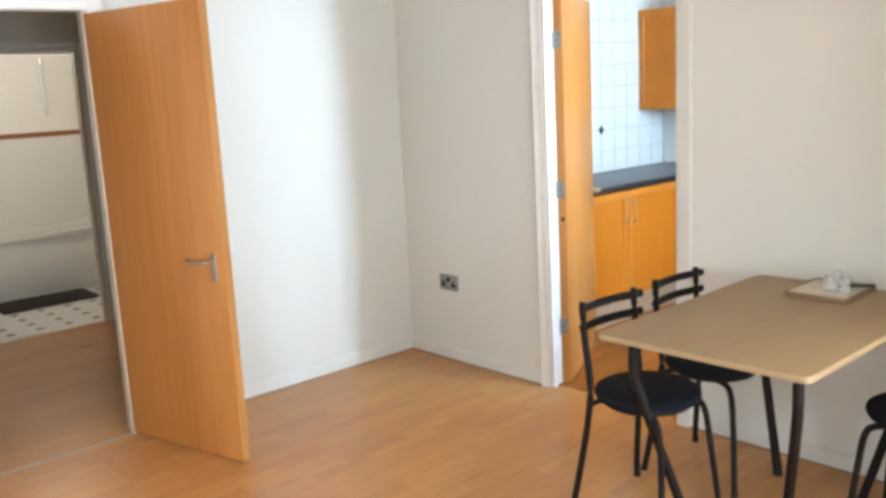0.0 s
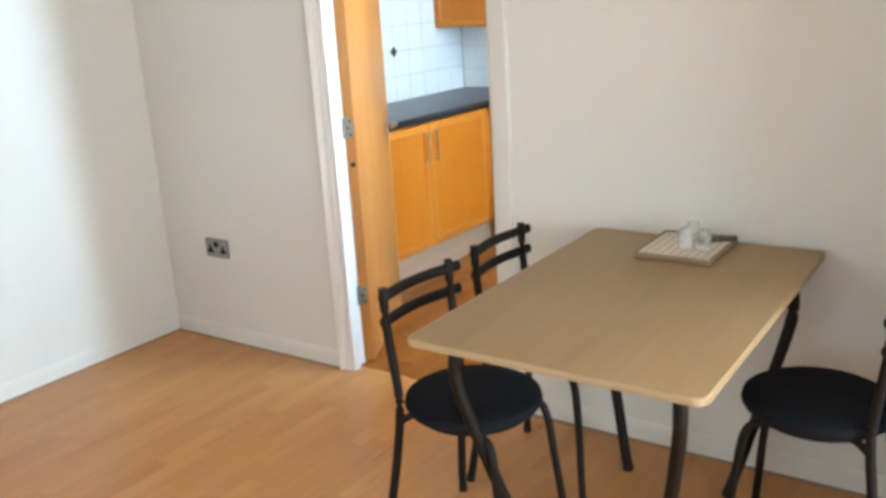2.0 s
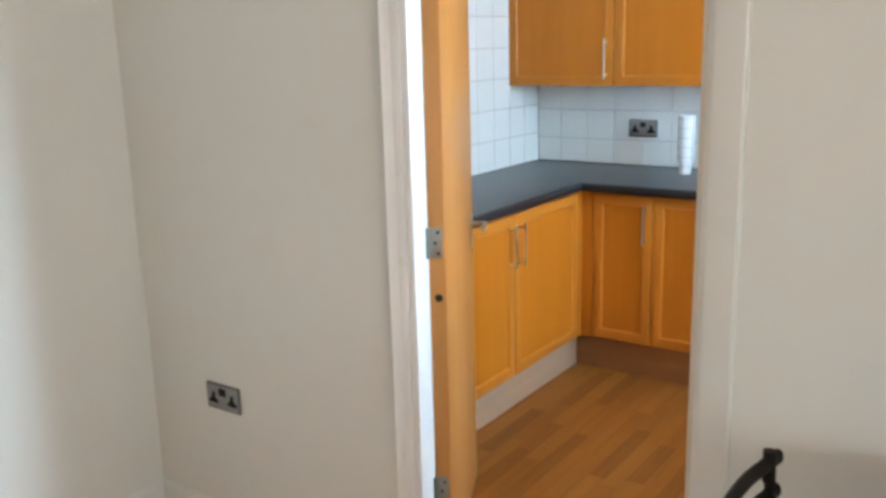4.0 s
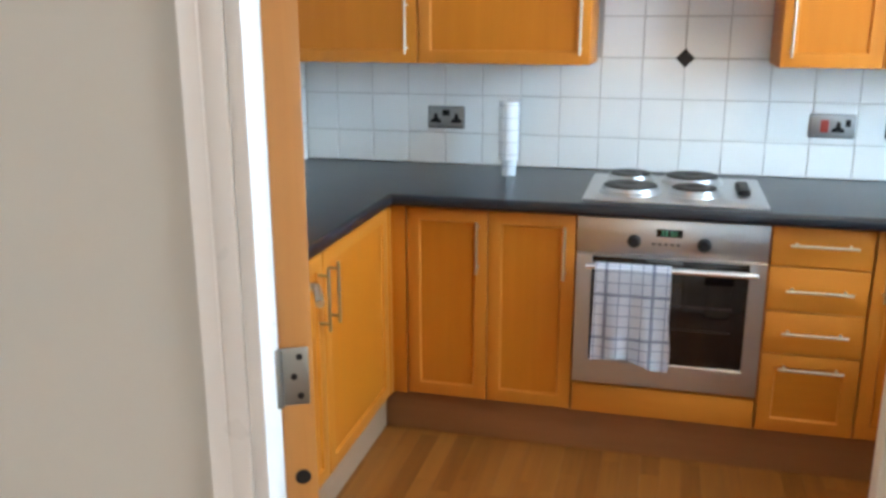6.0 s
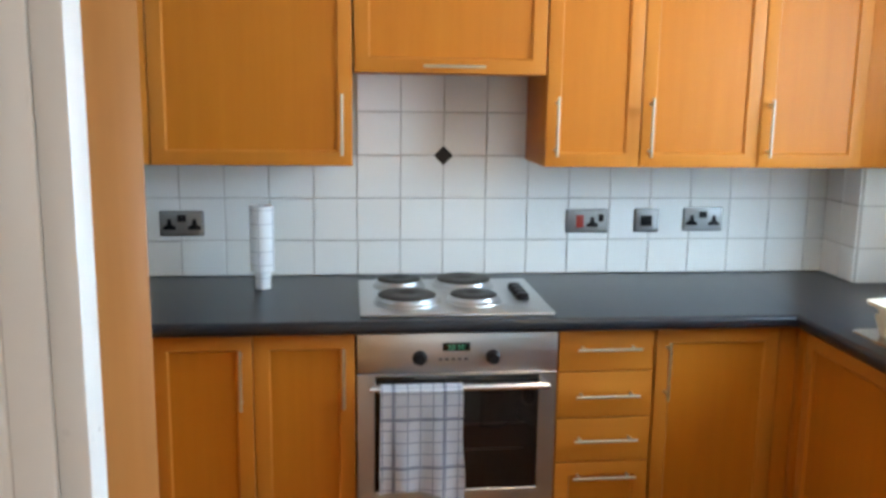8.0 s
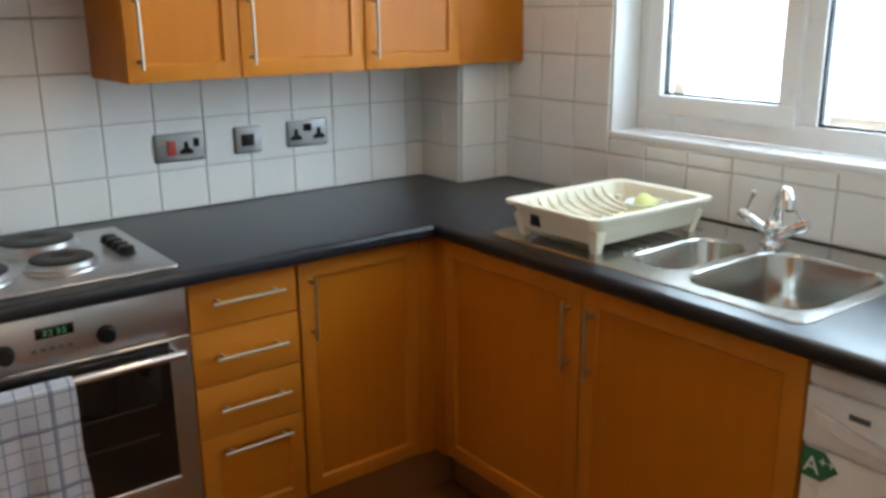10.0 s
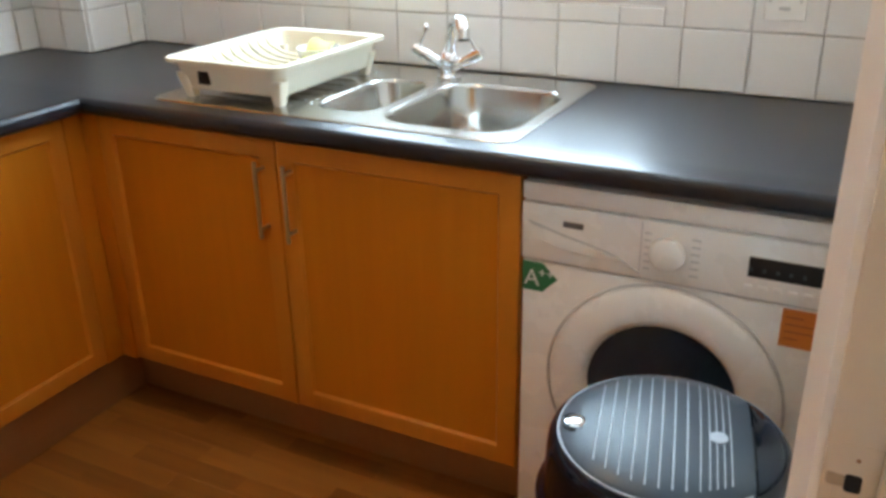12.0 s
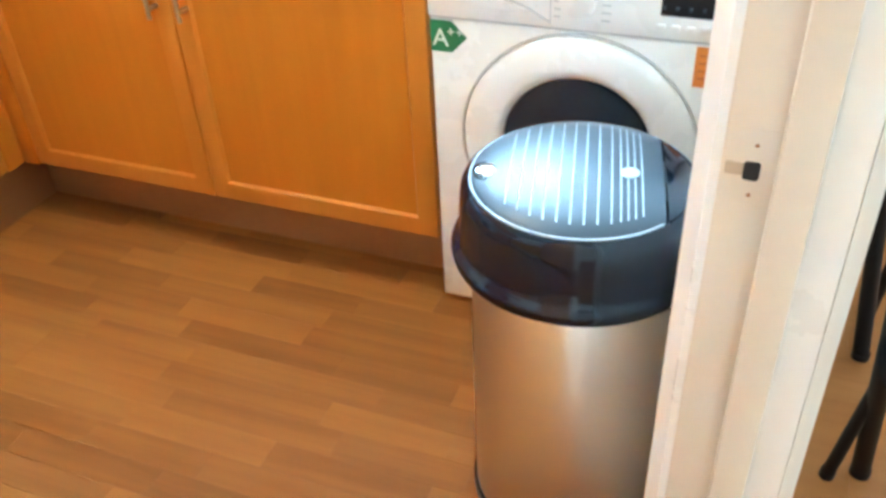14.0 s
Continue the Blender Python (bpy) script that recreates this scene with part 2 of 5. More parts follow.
OLIVE = plain("dark_olive", (0.06, 0.055, 0.03), 0.6)
RUG = plain("dark_brown_mat", (0.02, 0.013, 0.01), 0.95, var=0.3, bump=0.6, bscale=300)
BATHW = plain("bath_acrylic", (0.74, 0.72, 0.68), 0.25)
GRASSM = plain("pale_paving", (0.50, 0.48, 0.45), 0.95, var=0.3, scale=0.8)
glass, t_, b_, n_, l_ = nodes_of("window_glass")
b_.inputs["Transmission Weight"].default_value, b_.inputs["Roughness"].default_value, b_.inputs["IOR"].default_value = 1.0, 0.0, 1.05
HINGE = plain("dull_steel", (0.30, 0.30, 0.28), 0.4, 1.0, var=0.15, scale=40)
GREENLED = plain("green_display_digit", (0.08, 0.24, 0.15), 0.4)
GREENLED.node_tree.nodes["Principled BSDF"].inputs["Emission Color"].default_value = (0.1, 1.0, 0.5, 1)
GREENLED.node_tree.nodes["Principled BSDF"].inputs["Emission Strength"].default_value = 0.25
# distance outside the window, its daylight brightness put in as emission
DISTANCE, t_, b_, n_, l_ = nodes_of("glowing_distance")
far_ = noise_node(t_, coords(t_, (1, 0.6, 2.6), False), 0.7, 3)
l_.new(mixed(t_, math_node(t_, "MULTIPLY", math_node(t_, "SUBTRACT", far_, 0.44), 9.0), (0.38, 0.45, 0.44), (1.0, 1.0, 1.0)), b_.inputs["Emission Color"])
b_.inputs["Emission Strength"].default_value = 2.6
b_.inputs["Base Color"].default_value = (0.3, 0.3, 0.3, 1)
clear, t_, b_, n_, l_ = nodes_of("clear_tumbler_glass")
b_.inputs["Transmission Weight"].default_value, b_.inputs["Roughness"].default_value, b_.inputs["IOR"].default_value = 0.75, 0.12, 1.3
b_.inputs["Base Color"].default_value = (0.9, 0.92, 0.92, 1)


# ---- mesh helpers ----
def put_box(bm, x0, x1, y0, y1, z0, z1, bev=0.0, seg=2):
    """Adds a box, with rounded edges where bev is given."""
    r = bmesh.ops.create_cube(bm, size=1.0, matrix=Matrix.Translation(((x0 + x1) / 2, (y0 + y1) / 2, (z0 + z1) / 2)) @ Matrix.Diagonal((abs(x1 - x0), abs(y1 - y0), abs(z1 - z0), 1)))
    if bev:
        es = {e for v in r["verts"] for e in v.link_edges}
        bmesh.ops.bevel(bm, geom=list(es), offset=bev, segments=seg, profile=0.5, affect="EDGES", clamp_overlap=True)
    return bm


def box(x0, x1, y0, y1, z0, z1, bev=0.0, seg=2):
    return put_box(bmesh.new(), x0, x1, y0, y1, z0, z1, bev, seg)


def put_cyl(bm, p, q, r, r2=None, n=20, caps=True):
    p, q = Vector(p), Vector(q)
    d = q - p
    m = Matrix.Translation((p + q) / 2) @ d.to_track_quat("Z", "Y").to_matrix().to_4x4()
    bmesh.ops.create_cone(bm, cap_ends=caps, segments=n, radius1=r, radius2=r if r2 is None else r2, depth=d.length, matrix=m)
    return bm


def cyl(p, q, r, r2=None, n=20):
    return put_cyl(bmesh.new(), p, q, r, r2, n)


def smooth_path(pts, steps=5):
    """Catmull-Rom through the points."""
    pts = [Vector(p) for p in pts]
    out = []
    for i in range(len(pts) - 1):
        a, b, c, d = pts[max(0, i - 1)], pts[i], pts[i + 1], pts[min(len(pts) - 1, i + 2)]
        for k in range(steps):
            u = k / steps
            out.append(0.5 * (2 * b + (c - a) * u + (2 * a - 5 * b + 4 * c - d) * u * u + (3 * b - a - 3 * c + d) * u ** 3))
    out.append(pts[-1])
    return out


def put_tube(bm, pts, r, n=12, flat=1.0):
    """A round tube along the points; flat < 1 squashes it."""
    rings = []
    up = Vector((0, 0, 1))
    for i, p in enumerate(pts):
        d = (pts[min(i + 1, len(pts) - 1)] - pts[max(i - 1, 0)]).normalized()
        side = d.cross(up)
        if side.length < 0.05:
            side = d.cross(Vector((0, 1, 0)))
        side.normalize()
        top = side.cross(d).normalized()
        rings.append([bm.verts.new(p + side * (r * math.cos(2 * math.pi * k / n)) + top * (r * flat * math.sin(2 * math.pi * k / n))) for k in range(n)])
    for a, b in zip(rings, rings[1:]):
        for k in range(n):
            bm.faces.new((a[k], a[(k + 1) % n], b[(k + 1) % n], b[k]))
    bm.faces.new(rings[0][::-1])
    bm.faces.new(rings[-1])
    return bm


def tube(pts, r, n=12, flat=1.0, steps=5):
    return put_tube(bmesh.new(), smooth_path(pts, steps), r, n, flat)


def lathe(profile, n=40, centre=(0, 0, 0), axis="z"):
    """Turns (radius, height) pairs round an axis."""
    bm = bmesh.new()
    c = Vector(centre)
    rings = []
    for r, h in profile:
        ring = []
        for k in range(n):
            a = 2 * math.pi * k / n
            u, v = r * math.cos(a), r * math.sin(a)
            ring.append(bm.verts.new(c + (Vector((u, v, h)) if axis == "z" else Vector((h, u, v)))))
        rings.append(ring)
    for a, b in zip(rings, rings[1:]):
        for k in range(n):
            bm.faces.new((a[k], a[(k + 1) % n], b[(k + 1) % n], b[k]))
    if profile[0][0] > 1e-4: bm.faces.new(rings[0][::-1])
    if profile[-1][0] > 1e-4: bm.faces.new(rings[-1])
    bmesh.ops.remove_doubles(bm, verts=bm.verts, dist=1e-5)
    bmesh.ops.recalc_face_normals(bm, faces=bm.faces)
    return bm


def rrect(x0, x1, y0, y1, r, n=6):
    """Points of a rounded rectangle, anticlockwise."""
    out = []
    for cx, cy, a0 in ((x1 - r, y1 - r, 0), (x0 + r, y1 - r, 90), (x0 + r, y0 + r, 180), (x1 - r, y0 + r, 270)):
        for k in range(n + 1):
            a = radians(a0 + 90 * k / n)
            out.append((cx + r * math.cos(a), cy + r * math.sin(a)))
    return out


def loft(loops, close_first=False, close_last=False):
    bm = bmesh.new()
    rings = [[bm.verts.new(p) for p in l] for l in loops]
    n = len(rings[0])
    for a, b in zip(rings, rings[1:]):
        for k in range(n):
            bm.faces.new((a[k], a[(k + 1) % n], b[(k + 1) % n], b[k]))
    if close_first: bm.faces.new(rings[0][::-1])
    if close_last: bm.faces.new(rings[-1])
    bmesh.ops.recalc_face_normals(bm, faces=bm.faces)
    return bm


def slab(pts, z0, z1, bev=0.0, seg=3):
    """A flat plate with an outline and rounded rims."""
    bm = bmesh.new()
    f = bm.faces.new([bm.verts.new((x, y, z0)) for x, y in pts])
    r = bmesh.ops.extrude_face_region(bm, geom=[f])
    bmesh.ops.translate(bm, verts=[v for v in r["geom"] if isinstance(v, bmesh.types.BMVert)], vec=(0, 0, z1 - z0))
    bmesh.ops.recalc_face_normals(bm, faces=bm.faces)
    if bev:
        es = [e for e in bm.edges if abs(e.verts[0].co.z - e.verts[1].co.z) < 1e-6]
        bmesh.ops.bevel(bm, geom=es, offset=bev, segments=seg, profile=0.5, affect="EDGES")
    return bm


def ring_frame(x0, x1, z0, z1, a0, a1, c0, c1, y0, y1):
    """A flat rectangular frame, in one piece, round the opening a0..a1, c0..c1."""
    R = lambda p, q, r, s, y: [(p, y, r), (q, y, r), (q, y, s), (p, y, s)]
    e = 0.002
    return loft([R(x0, x1, z0, z1, y1), R(x0, x1, z0, z1, y0 + e), R(x0 + e, x1 - e, z0 + e, z1 - e, y0), R(a0 - e, a1 + e, c0 - e, c1 + e, y0), R(a0, a1, c0, c1, y0 + e), R(a0, a1, c0, c1, y1), R(x0, x1, z0, z1, y1)])


def mesh_of(name, bm, mat, smooth=True):
    me = bpy.data.meshes.new(name)
    bm.to_mesh(me)
    bm.free()
    for m in (mat if isinstance(mat, (list, tuple)) else [mat]):
        me.materials.append(m)
    if smooth:
        for p in me.polygons:
            p.use_smooth = True
        me.set_sharp_from_angle(angle=radians(38))
    return me


def part(name, bm, mat, parent, label="", at=None):
    ob = new(name, bm if isinstance(bm, bpy.types.Mesh) else mesh_of(name, bm, mat))
    ob.parent = parent
    if at is not None:
        ob.matrix_basis = at
    return tagged(ob, label) if label else ob


def thing(name, label, category, m=None, group="", kind=""):
    ob = new(name)
    ob.empty_display_size = 0.05
    if m is not None:
        ob.matrix_basis = m
    return tagged(ob, label, category, group, kind)


def solid(name, bm, mat, label, category, kind="structure", m=None):
    ob = new(name, mesh_of(name, bm, mat))
    if m is not None:
        ob.matrix_basis = m
    return tagged(ob, label, category, "", kind)


def boxes(*rows):
    bm = bmesh.new()
    for r in rows:
        put_box(bm, *r)
    return bm


def writing(name, text, size, mat, parent, at):
    """Flat lettering in the built-in font, as a mesh."""
    cu = bpy.data.curves.new(name, "FONT")
    cu.body, cu.size, cu.extrude = text, size, 0.0004
    tmp = bpy.data.objects.new(name, cu)
    scene.collection.objects.link(tmp)
    me = bpy.data.meshes.new_from_object(tmp.evaluated_get(bpy.context.evaluated_depsgraph_get()))
    bpy.data.objects.remove(tmp)
    me.materials.clear()
    me.materials.append(mat)
    return part(name, me, None, parent, at=at)


# ---- large structure ----
floor = solid("floor", boxes((LX - 0.1, RX, RY, YB, -0.12, -0.004), (-5.4, LX - 0.1, -3.3, 0.0, -0.12, -0.004)), GROUT, "golden brown laminate floor in narrow strips", "floor")
solid("ceiling", boxes((-5.4, RX + 0.2, RY - 0.2, YB + 0.2, CEIL, CEIL + 0.15)), CEILING, "plain white painted ceiling over all rooms", "ceiling")
HEAD = 2.02
wall_door = solid("wall_between", boxes((LX, -0.028, 0, WT, 0, CEIL), (DW + 0.028, RX, 0, WT, 0, CEIL), (-0.028, DW + 0.028, 0, WT, HEAD, CEIL)), WALL, "cream painted wall with an open kitchen doorway", "wall")
HY0, HY1 = -2.53, -1.752                  # hall doorway
solid("wall_hall_side", boxes((LX - 0.1, LX, HY1 + 0.028, WT, 0, CEIL), (LX - 0.1, LX, RY, HY0 - 0.028, 0, CEIL), (LX - 0.1, LX, HY0 - 0.028, HY1 + 0.028, 2.0, CEIL)), WALL, "cream painted wall with a doorway to the hall", "wall")
# added pier: keeps the band lamp off the corner of the hall-side wall
solid("wall_pier", box(2.185, 2.43, -0.5, -0.001, 0, CEIL), WALL, "cream painted pier added to cut off the side band light", "wall")
# the narrow slot at y -0.70..-0.45 is added for the band lamp
solid("wall_living_far", boxes((RX, RX + 0.2, RY, -4.4, 0, CEIL), (RX, RX + 0.2, -2.0, -0.70, 0, CEIL), (RX, RX + 0.2, -4.4, -2.0, 0, 0.6), (RX, RX + 0.2, -4.4, -2.0, 2.1, CEIL), (RX, RX + 0.2, -0.45, WT, 0, CEIL), (RX, RX + 0.2, -0.70, -0.45, 0, 0.3), (RX, RX + 0.2, -0.70, -0.45, 2.2, CEIL)), WALL, "cream painted end wall with a wide window and an added slot", "wall")
solid("wall_living_back", boxes((LX - 0.1, -0.5, RY - 0.2, RY, 0, CEIL), (2.1, RX + 0.2, RY - 0.2, RY, 0, CEIL), (-0.5, 2.1, RY - 0.2, RY, 0, 0.6), (-0.5, 2.1, RY - 0.2, RY, 2.1, CEIL)), WALL, "cream painted wall with a wide window", "wall")
wall_left = solid("wall_kitchen_left", box(LX, XL, WT, YB, 0, CEIL), WALL, "kitchen wall with white tiles over the worktop", "wall")
wall_back = solid("wall_kitchen_back", box(LX, XR + 0.3, YB, YB + 0.2, 0, CEIL), WALL, "kitchen wall behind the hob with white tiles", "wall")
WY0, WY1, WZ0, WZ1 = 0.60, 1.775, 1.113, 2.13
wall_win = solid("wall_kitchen_window", boxes((XR, XR + 0.3, WT, WY0, 0, CEIL), (XR, XR + 0.3, WY1, YB, 0, CEIL), (XR, XR + 0.3, WY0, WY1, 0, WZ0 - 0.012), (XR, XR + 0.3, WY0, WY1, WZ1, CEIL)), GLOSS, "white kitchen wall with a window over the sink", "wall")
CX, CY = 1.965, 2.262
chase = solid("pipe_boxing", box(CX, XR - 0.001, CY, YB - 0.001, ZT, CEIL), WALL, "tiled pipe boxing in the kitchen corner", "boxing")
# hall and bathroom beyond
solid("wall_hall_far", boxes((-3.5, -3.4, -3.3, -1.78, 0, CEIL), (-3.5, -3.4, -0.98, 0.0, 0, CEIL), (-3.5, -3.4, -1.78, -0.98, 1.95, CEIL)), WALL, "hall wall with the bathroom doorway", "wall")
solid("wall_hall_sides", boxes((-3.4, LX - 0.1, -0.45, -0.35, 0, CEIL), (-3.4, LX - 0.1, -3.3, -3.2, 0, CEIL)), WALL, "plain cream hall walls", "wall")
bath_wall = solid("wall_bathroom", boxes((-5.4, -5.3, -3.3, 0.0, 0, CEIL), (-5.3, -3.5, -0.1, 0.0, 0, CEIL), (-5.3, -3.5, -3.3, -3.2, 0, CEIL)), TILE, "pale tiled bathroom walls", "wall")
part("tile_border", boxes((-5.3, -5.293, -3.2, -0.1, 1.31, 1.35), (-5.3, -3.5, -0.108, -0.1, 1.31, 1.35)), PLINTH, bath_wall, "brown border row of tiles")


def lining(name, label, m, w, h, d):
    """Door lining with stop and moulded casings; local x across, y through the wall."""
    root = thing(name, label, "door frame", m, kind="structure")
    mat = GLOSS
    part("jamb", box(-0.028, 0, 0.0005, d, 0, h, 0.002), mat, root)
    part("jamb", box(w, w + 0.028, 0.0005, d, 0, h, 0.002), CREAMGLOSS, root, "jamb with aged cream gloss paint")
    part("head", box(-0.028, w + 0.028, 0.0005, d, h, h + 0.025, 0.002), mat, root)
    part("door_stop", box(0.0, 0.011, 0.003, 0.030, 0, h, 0.003), mat, root)
    part("door_stop", box(w - 0.015, w, 0.003, 0.030, 0, h, 0.003), CREAMGLOSS, root)
    prof = ((0.0, 0.0), (0.0, 0.005), (0.004, 0.009), (0.018, 0.010), (0.022, 0.006), (0.038, 0.006), (0.045, 0.011), (0.060, 0.012), (0.067, 0.009), (0.068, 0.0))
    for side, face, lo, hi in ((-1, -1, 0, h + 0.06), (1, -1, 0, h + 0.06), (-1, 1, 0, h + 0.06), (1, 1, 0, h + 0.06)):
        x0 = -0.006 if side < 0 else w + 0.006
        y0 = 0.0 if face < 0 else d
        loops = [[(x0 + side * u, y0 + face * v, z) for u, v in prof] for z in (lo, hi)]
        part("casing", loft(loops, True, True), mat, root)
    for face in (-1, 1):
        y0 = 0.0 if face < 0 else d
        loops = [[(x, y0 + face * v, h + 0.006 + u) for u, v in prof] for x in (-0.006, w + 0.006)]
        part("casing", loft(loops, True, True), mat, root)
    return root




def kitchen_lining():
    """Lining of the kitchen doorway: planted stops on the dining side, a moulded white casing at the hinges, a plain cream one at the latch."""
    w, h, d = DW, HEAD - 0.025, WT
    root = thing("door_frame_1", "white gloss door frame of the kitchen doorway", "door frame", None, kind="structure")
    part("jamb", box(-0.028, 0, 0.0005, d, 0, h, 0.002), GLOSS, root)
    part("jamb", box(w, w + 0.028, 0.035, d, 0, h, 0.002), CREAMGLOSS, root, "jamb with aged cream gloss paint")
    # outer jamb face coloured whiter for the dining room light on it
    part("jamb_edge", box(w, w + 0.028, 0.0005, 0.0345, 0, h, 0.002), GLOSS, root, "outer strip of the jamb, whitened as lit from the dining side")
    part("head", box(-0.028, w + 0.028, 0.0005, d, h, h + 0.025, 0.002), GLOSS, root)
    part("door_stop", box(0.0005, 0.022, -0.005, 0.033, 0, h - 0.024, 0.003), GLOSS, root)
    part("door_stop", box(w - 0.022, w - 0.0005, 0.034, 0.066, 0, h - 0.024, 0.003), CREAMGLOSS, root)
    part("door_stop", box(0.001, w - 0.001, 0.034, 0.066, h - 0.023, h - 0.0005, 0.003), GLOSS, root)
    mould = ((0.0, 0.0), (0.0, 0.008), (0.002, 0.0095), (0.026, 0.0095), (0.0275, 0.0080), (0.029, 0.0085), (0.0305, 0.0105), (0.0325, 0.011), (0.0435, 0.0235), (0.0455, 0.0250), (0.0475, 0.0235), (0.048, 0.020), (0.048, 0.0))
    plain_ = ((0.0, 0.0), (0.001, 0.002), (0.016, 0.015), (0.019, 0.016), (0.076, 0.016), (0.079, 0.013), (0.080, 0.0))

    def casing(prof, x0, side, face, mat, label=""):
        y0 = 0.0 if face < 0 else d
        loops = [[(x0 + side * u, y0 + face * v, z) for u, v in prof] for z in (0, h + 0.05)]
        part("casing", loft(loops, True, True), mat, root, label)
    casing(mould, 0.0005, -1, -1, GLOSS, "moulded white gloss casing")
    casing(plain_, w + 0.001, 1, -1, SKIRT, "plain cream casing")
    casing(mould, -0.006, -1, 1, GLOSS)
    casing(mould, w + 0.006, 1, 1, GLOSS)
    for face in (-1, 1):
        y0 = 0.0 if face < 0 else d
        part("casing", loft([[(x, y0 + face * v, h + 0.003 + u) for u, v in mould] for x in (-0.006, w + 0.006)], True, True), GLOSS, root)
    return root


frame1 = kitchen_lining()
strike = part("strike_plate", box(DW - 0.0006, DW + 0.004, 0.064, 0.098, 0.897, 0.968, 0.0004), CREAMGLOSS, frame1, "painted-over latch keep with a dark hole")
part("keep_hole", loft([[(DW - e, y, z) for y, z in rrect(0.0775, 0.0905, 0.9225, 0.9395, 0.003, 3)] for e in (-0.004, 0.0012)], True, True), BLACKPL, strike)
part("latch_lip", loft([[(DW - e, y, z) for y, z in rrect(0.0905, 0.1045, 0.9265, 0.9375, 0.002, 3)] for e in (-0.003, 0.0014)], True, True), NICKEL, strike, "worn metal lip of the keep")
for z in (0.909, 0.954):
    part("screw", cyl((DW + 0.002, 0.083, z), (DW - 0.0011, 0.083, z), 0.0018, n=10), PLINTH, strike)
lining("door_frame_2", "white gloss door frame to the hall", pose(LX, HY0, 0, 0, 0, 90), HY1 - HY0, 1.975, 0.1)
lining("door_frame_3", "white gloss door frame of the bathroom", pose(-3.4, -1.78, 0, 0, 0, 90), 0.80, 1.925, 0.1)


def skirting(name, x0, y0, x1, y1, nx, ny):
    d, hgt = 0.014, 0.075
    prof = ((0, 0), (d, 0), (d, hgt - 0.02), (d * 0.7, hgt - 0.008), (0.004, hgt), (0, hgt))
    loops = [[(px + nx * u, py + ny * u, z) for u, z in prof] for px, py in ((x0, y0), (x1, y1))]
    solid(name, loft(loops, True, True), SKIRT, "low cream painted skirting board", "skirting")
    loops = [[(px + nx * u, py + ny * u, z) for u, z in ((d, 0.0), (d + 0.009, 0.0), (d + 0.007, 0.006), (d, 0.009))] for px, py in ((x0, y0), (x1, y1))]
    solid("trim", loft(loops, True, True), FLOORLINE, "dark narrow line along the floor edge", "trim")


skirting("baseboard_1", LX + 0.015, 0, -0.049, 0, 0, -1)
skirting("baseboard_2", DW + 0.082, 0, 2.183, 0, 0, -1)
skirting("baseboard_3", LX, 0, LX, HY1 + 0.074, 1, 0)

# ---- tiles ----
tile_meshes = {}


def tile_mesh(w, h):
    key = (round(w, 3), round(h, 3))
    if key not in tile_meshes:
        w, h = key
        c, d = min(0.0022, w / 4, h / 4), 0.0065
        a = [(-w / 2, 0, -h / 2), (w / 2, 0, -h / 2), (w / 2, 0, h / 2), (-w / 2, 0, h / 2)]
        b = [(x, -d + 0.002, z) for x, _, z in a]
        e = [(x - math.copysign(c, x), -d, z - math.copysign(c, z)) for x, _, z in a]
        fs = [(8, 9, 10, 11)]
        for k in range(4):
            j = (k + 1) % 4
            fs += [(k, j, 4 + j, 4 + k), (4 + k, 4 + j, 8 + j, 8 + k)]
        me = bpy.data.meshes.new("tile")
        me.from_pydata(a + b + e, [], fs)
        me.materials.append(TILE)
        tile_meshes[key] = me
    return tile_meshes[key]


def tile_field(owner, m, u0, u1, v0, v1, uj, vj, pitch=0.1513, vpitch=0.150, holes=()):
    """Tiles over the rectangle u0..u1, v0..v1 of the plane m (x along, z up, facing local -y), on joints through uj and vj."""
    gap = 0.0035

    def lay(a, b, c, d):
        if b - a < 0.012 or d - c < 0.012:
            return
        for h in holes:
            if a < h[1] and b > h[0] and c < h[3] and d > h[2]:
                lay(a, min(b, h[0]), c, d), lay(max(a, h[1]), b, c, d)
                lay(max(a, h[0]), min(b, h[1]), c, h[2]), lay(max(a, h[0]), min(b, h[1]), h[3], d)
                return
        ob = new("tile", tile_mesh(b - a - gap, d - c - gap))
        ob.parent = owner
        ob.matrix_basis = m @ Matrix.Translation(((a + b) / 2, 0, (c + d) / 2)) @ Euler((random.uniform(-0.004, 0.004), 0, random.uniform(-0.004, 0.004))).to_matrix().to_4x4()

    us = [u0] + [uj + pitch * k for k in range(-40, 41) if u0 < uj + pitch * k < u1] + [u1]
    vs = [v0] + [vj + vpitch * k for k in range(-40, 41) if v0 < vj + vpitch * k < v1] + [v1]
    for a, b in zip(us, us[1:]):
        for c, d in zip(vs, vs[1:]):
            lay(a, b, c, d)


def grout(owner, bm):
    part("grout", bm, GROUT, owner, "grey grout between the tiles")


DIA = 0.034


def diamond(owner, m):
    pts = [(DIA, 0), (0, DIA), (-DIA, 0), (0, -DIA)]
    loops = [[(x * s, y, z * s) for x, z in pts] for s, y in ((1, 0.0), (1, -0.0085), (0.93, -0.010))]
    part("diamond_inset", loft(loops, True, True), DARKTILE, owner, "small black-brown diamond inset tile", at=m)


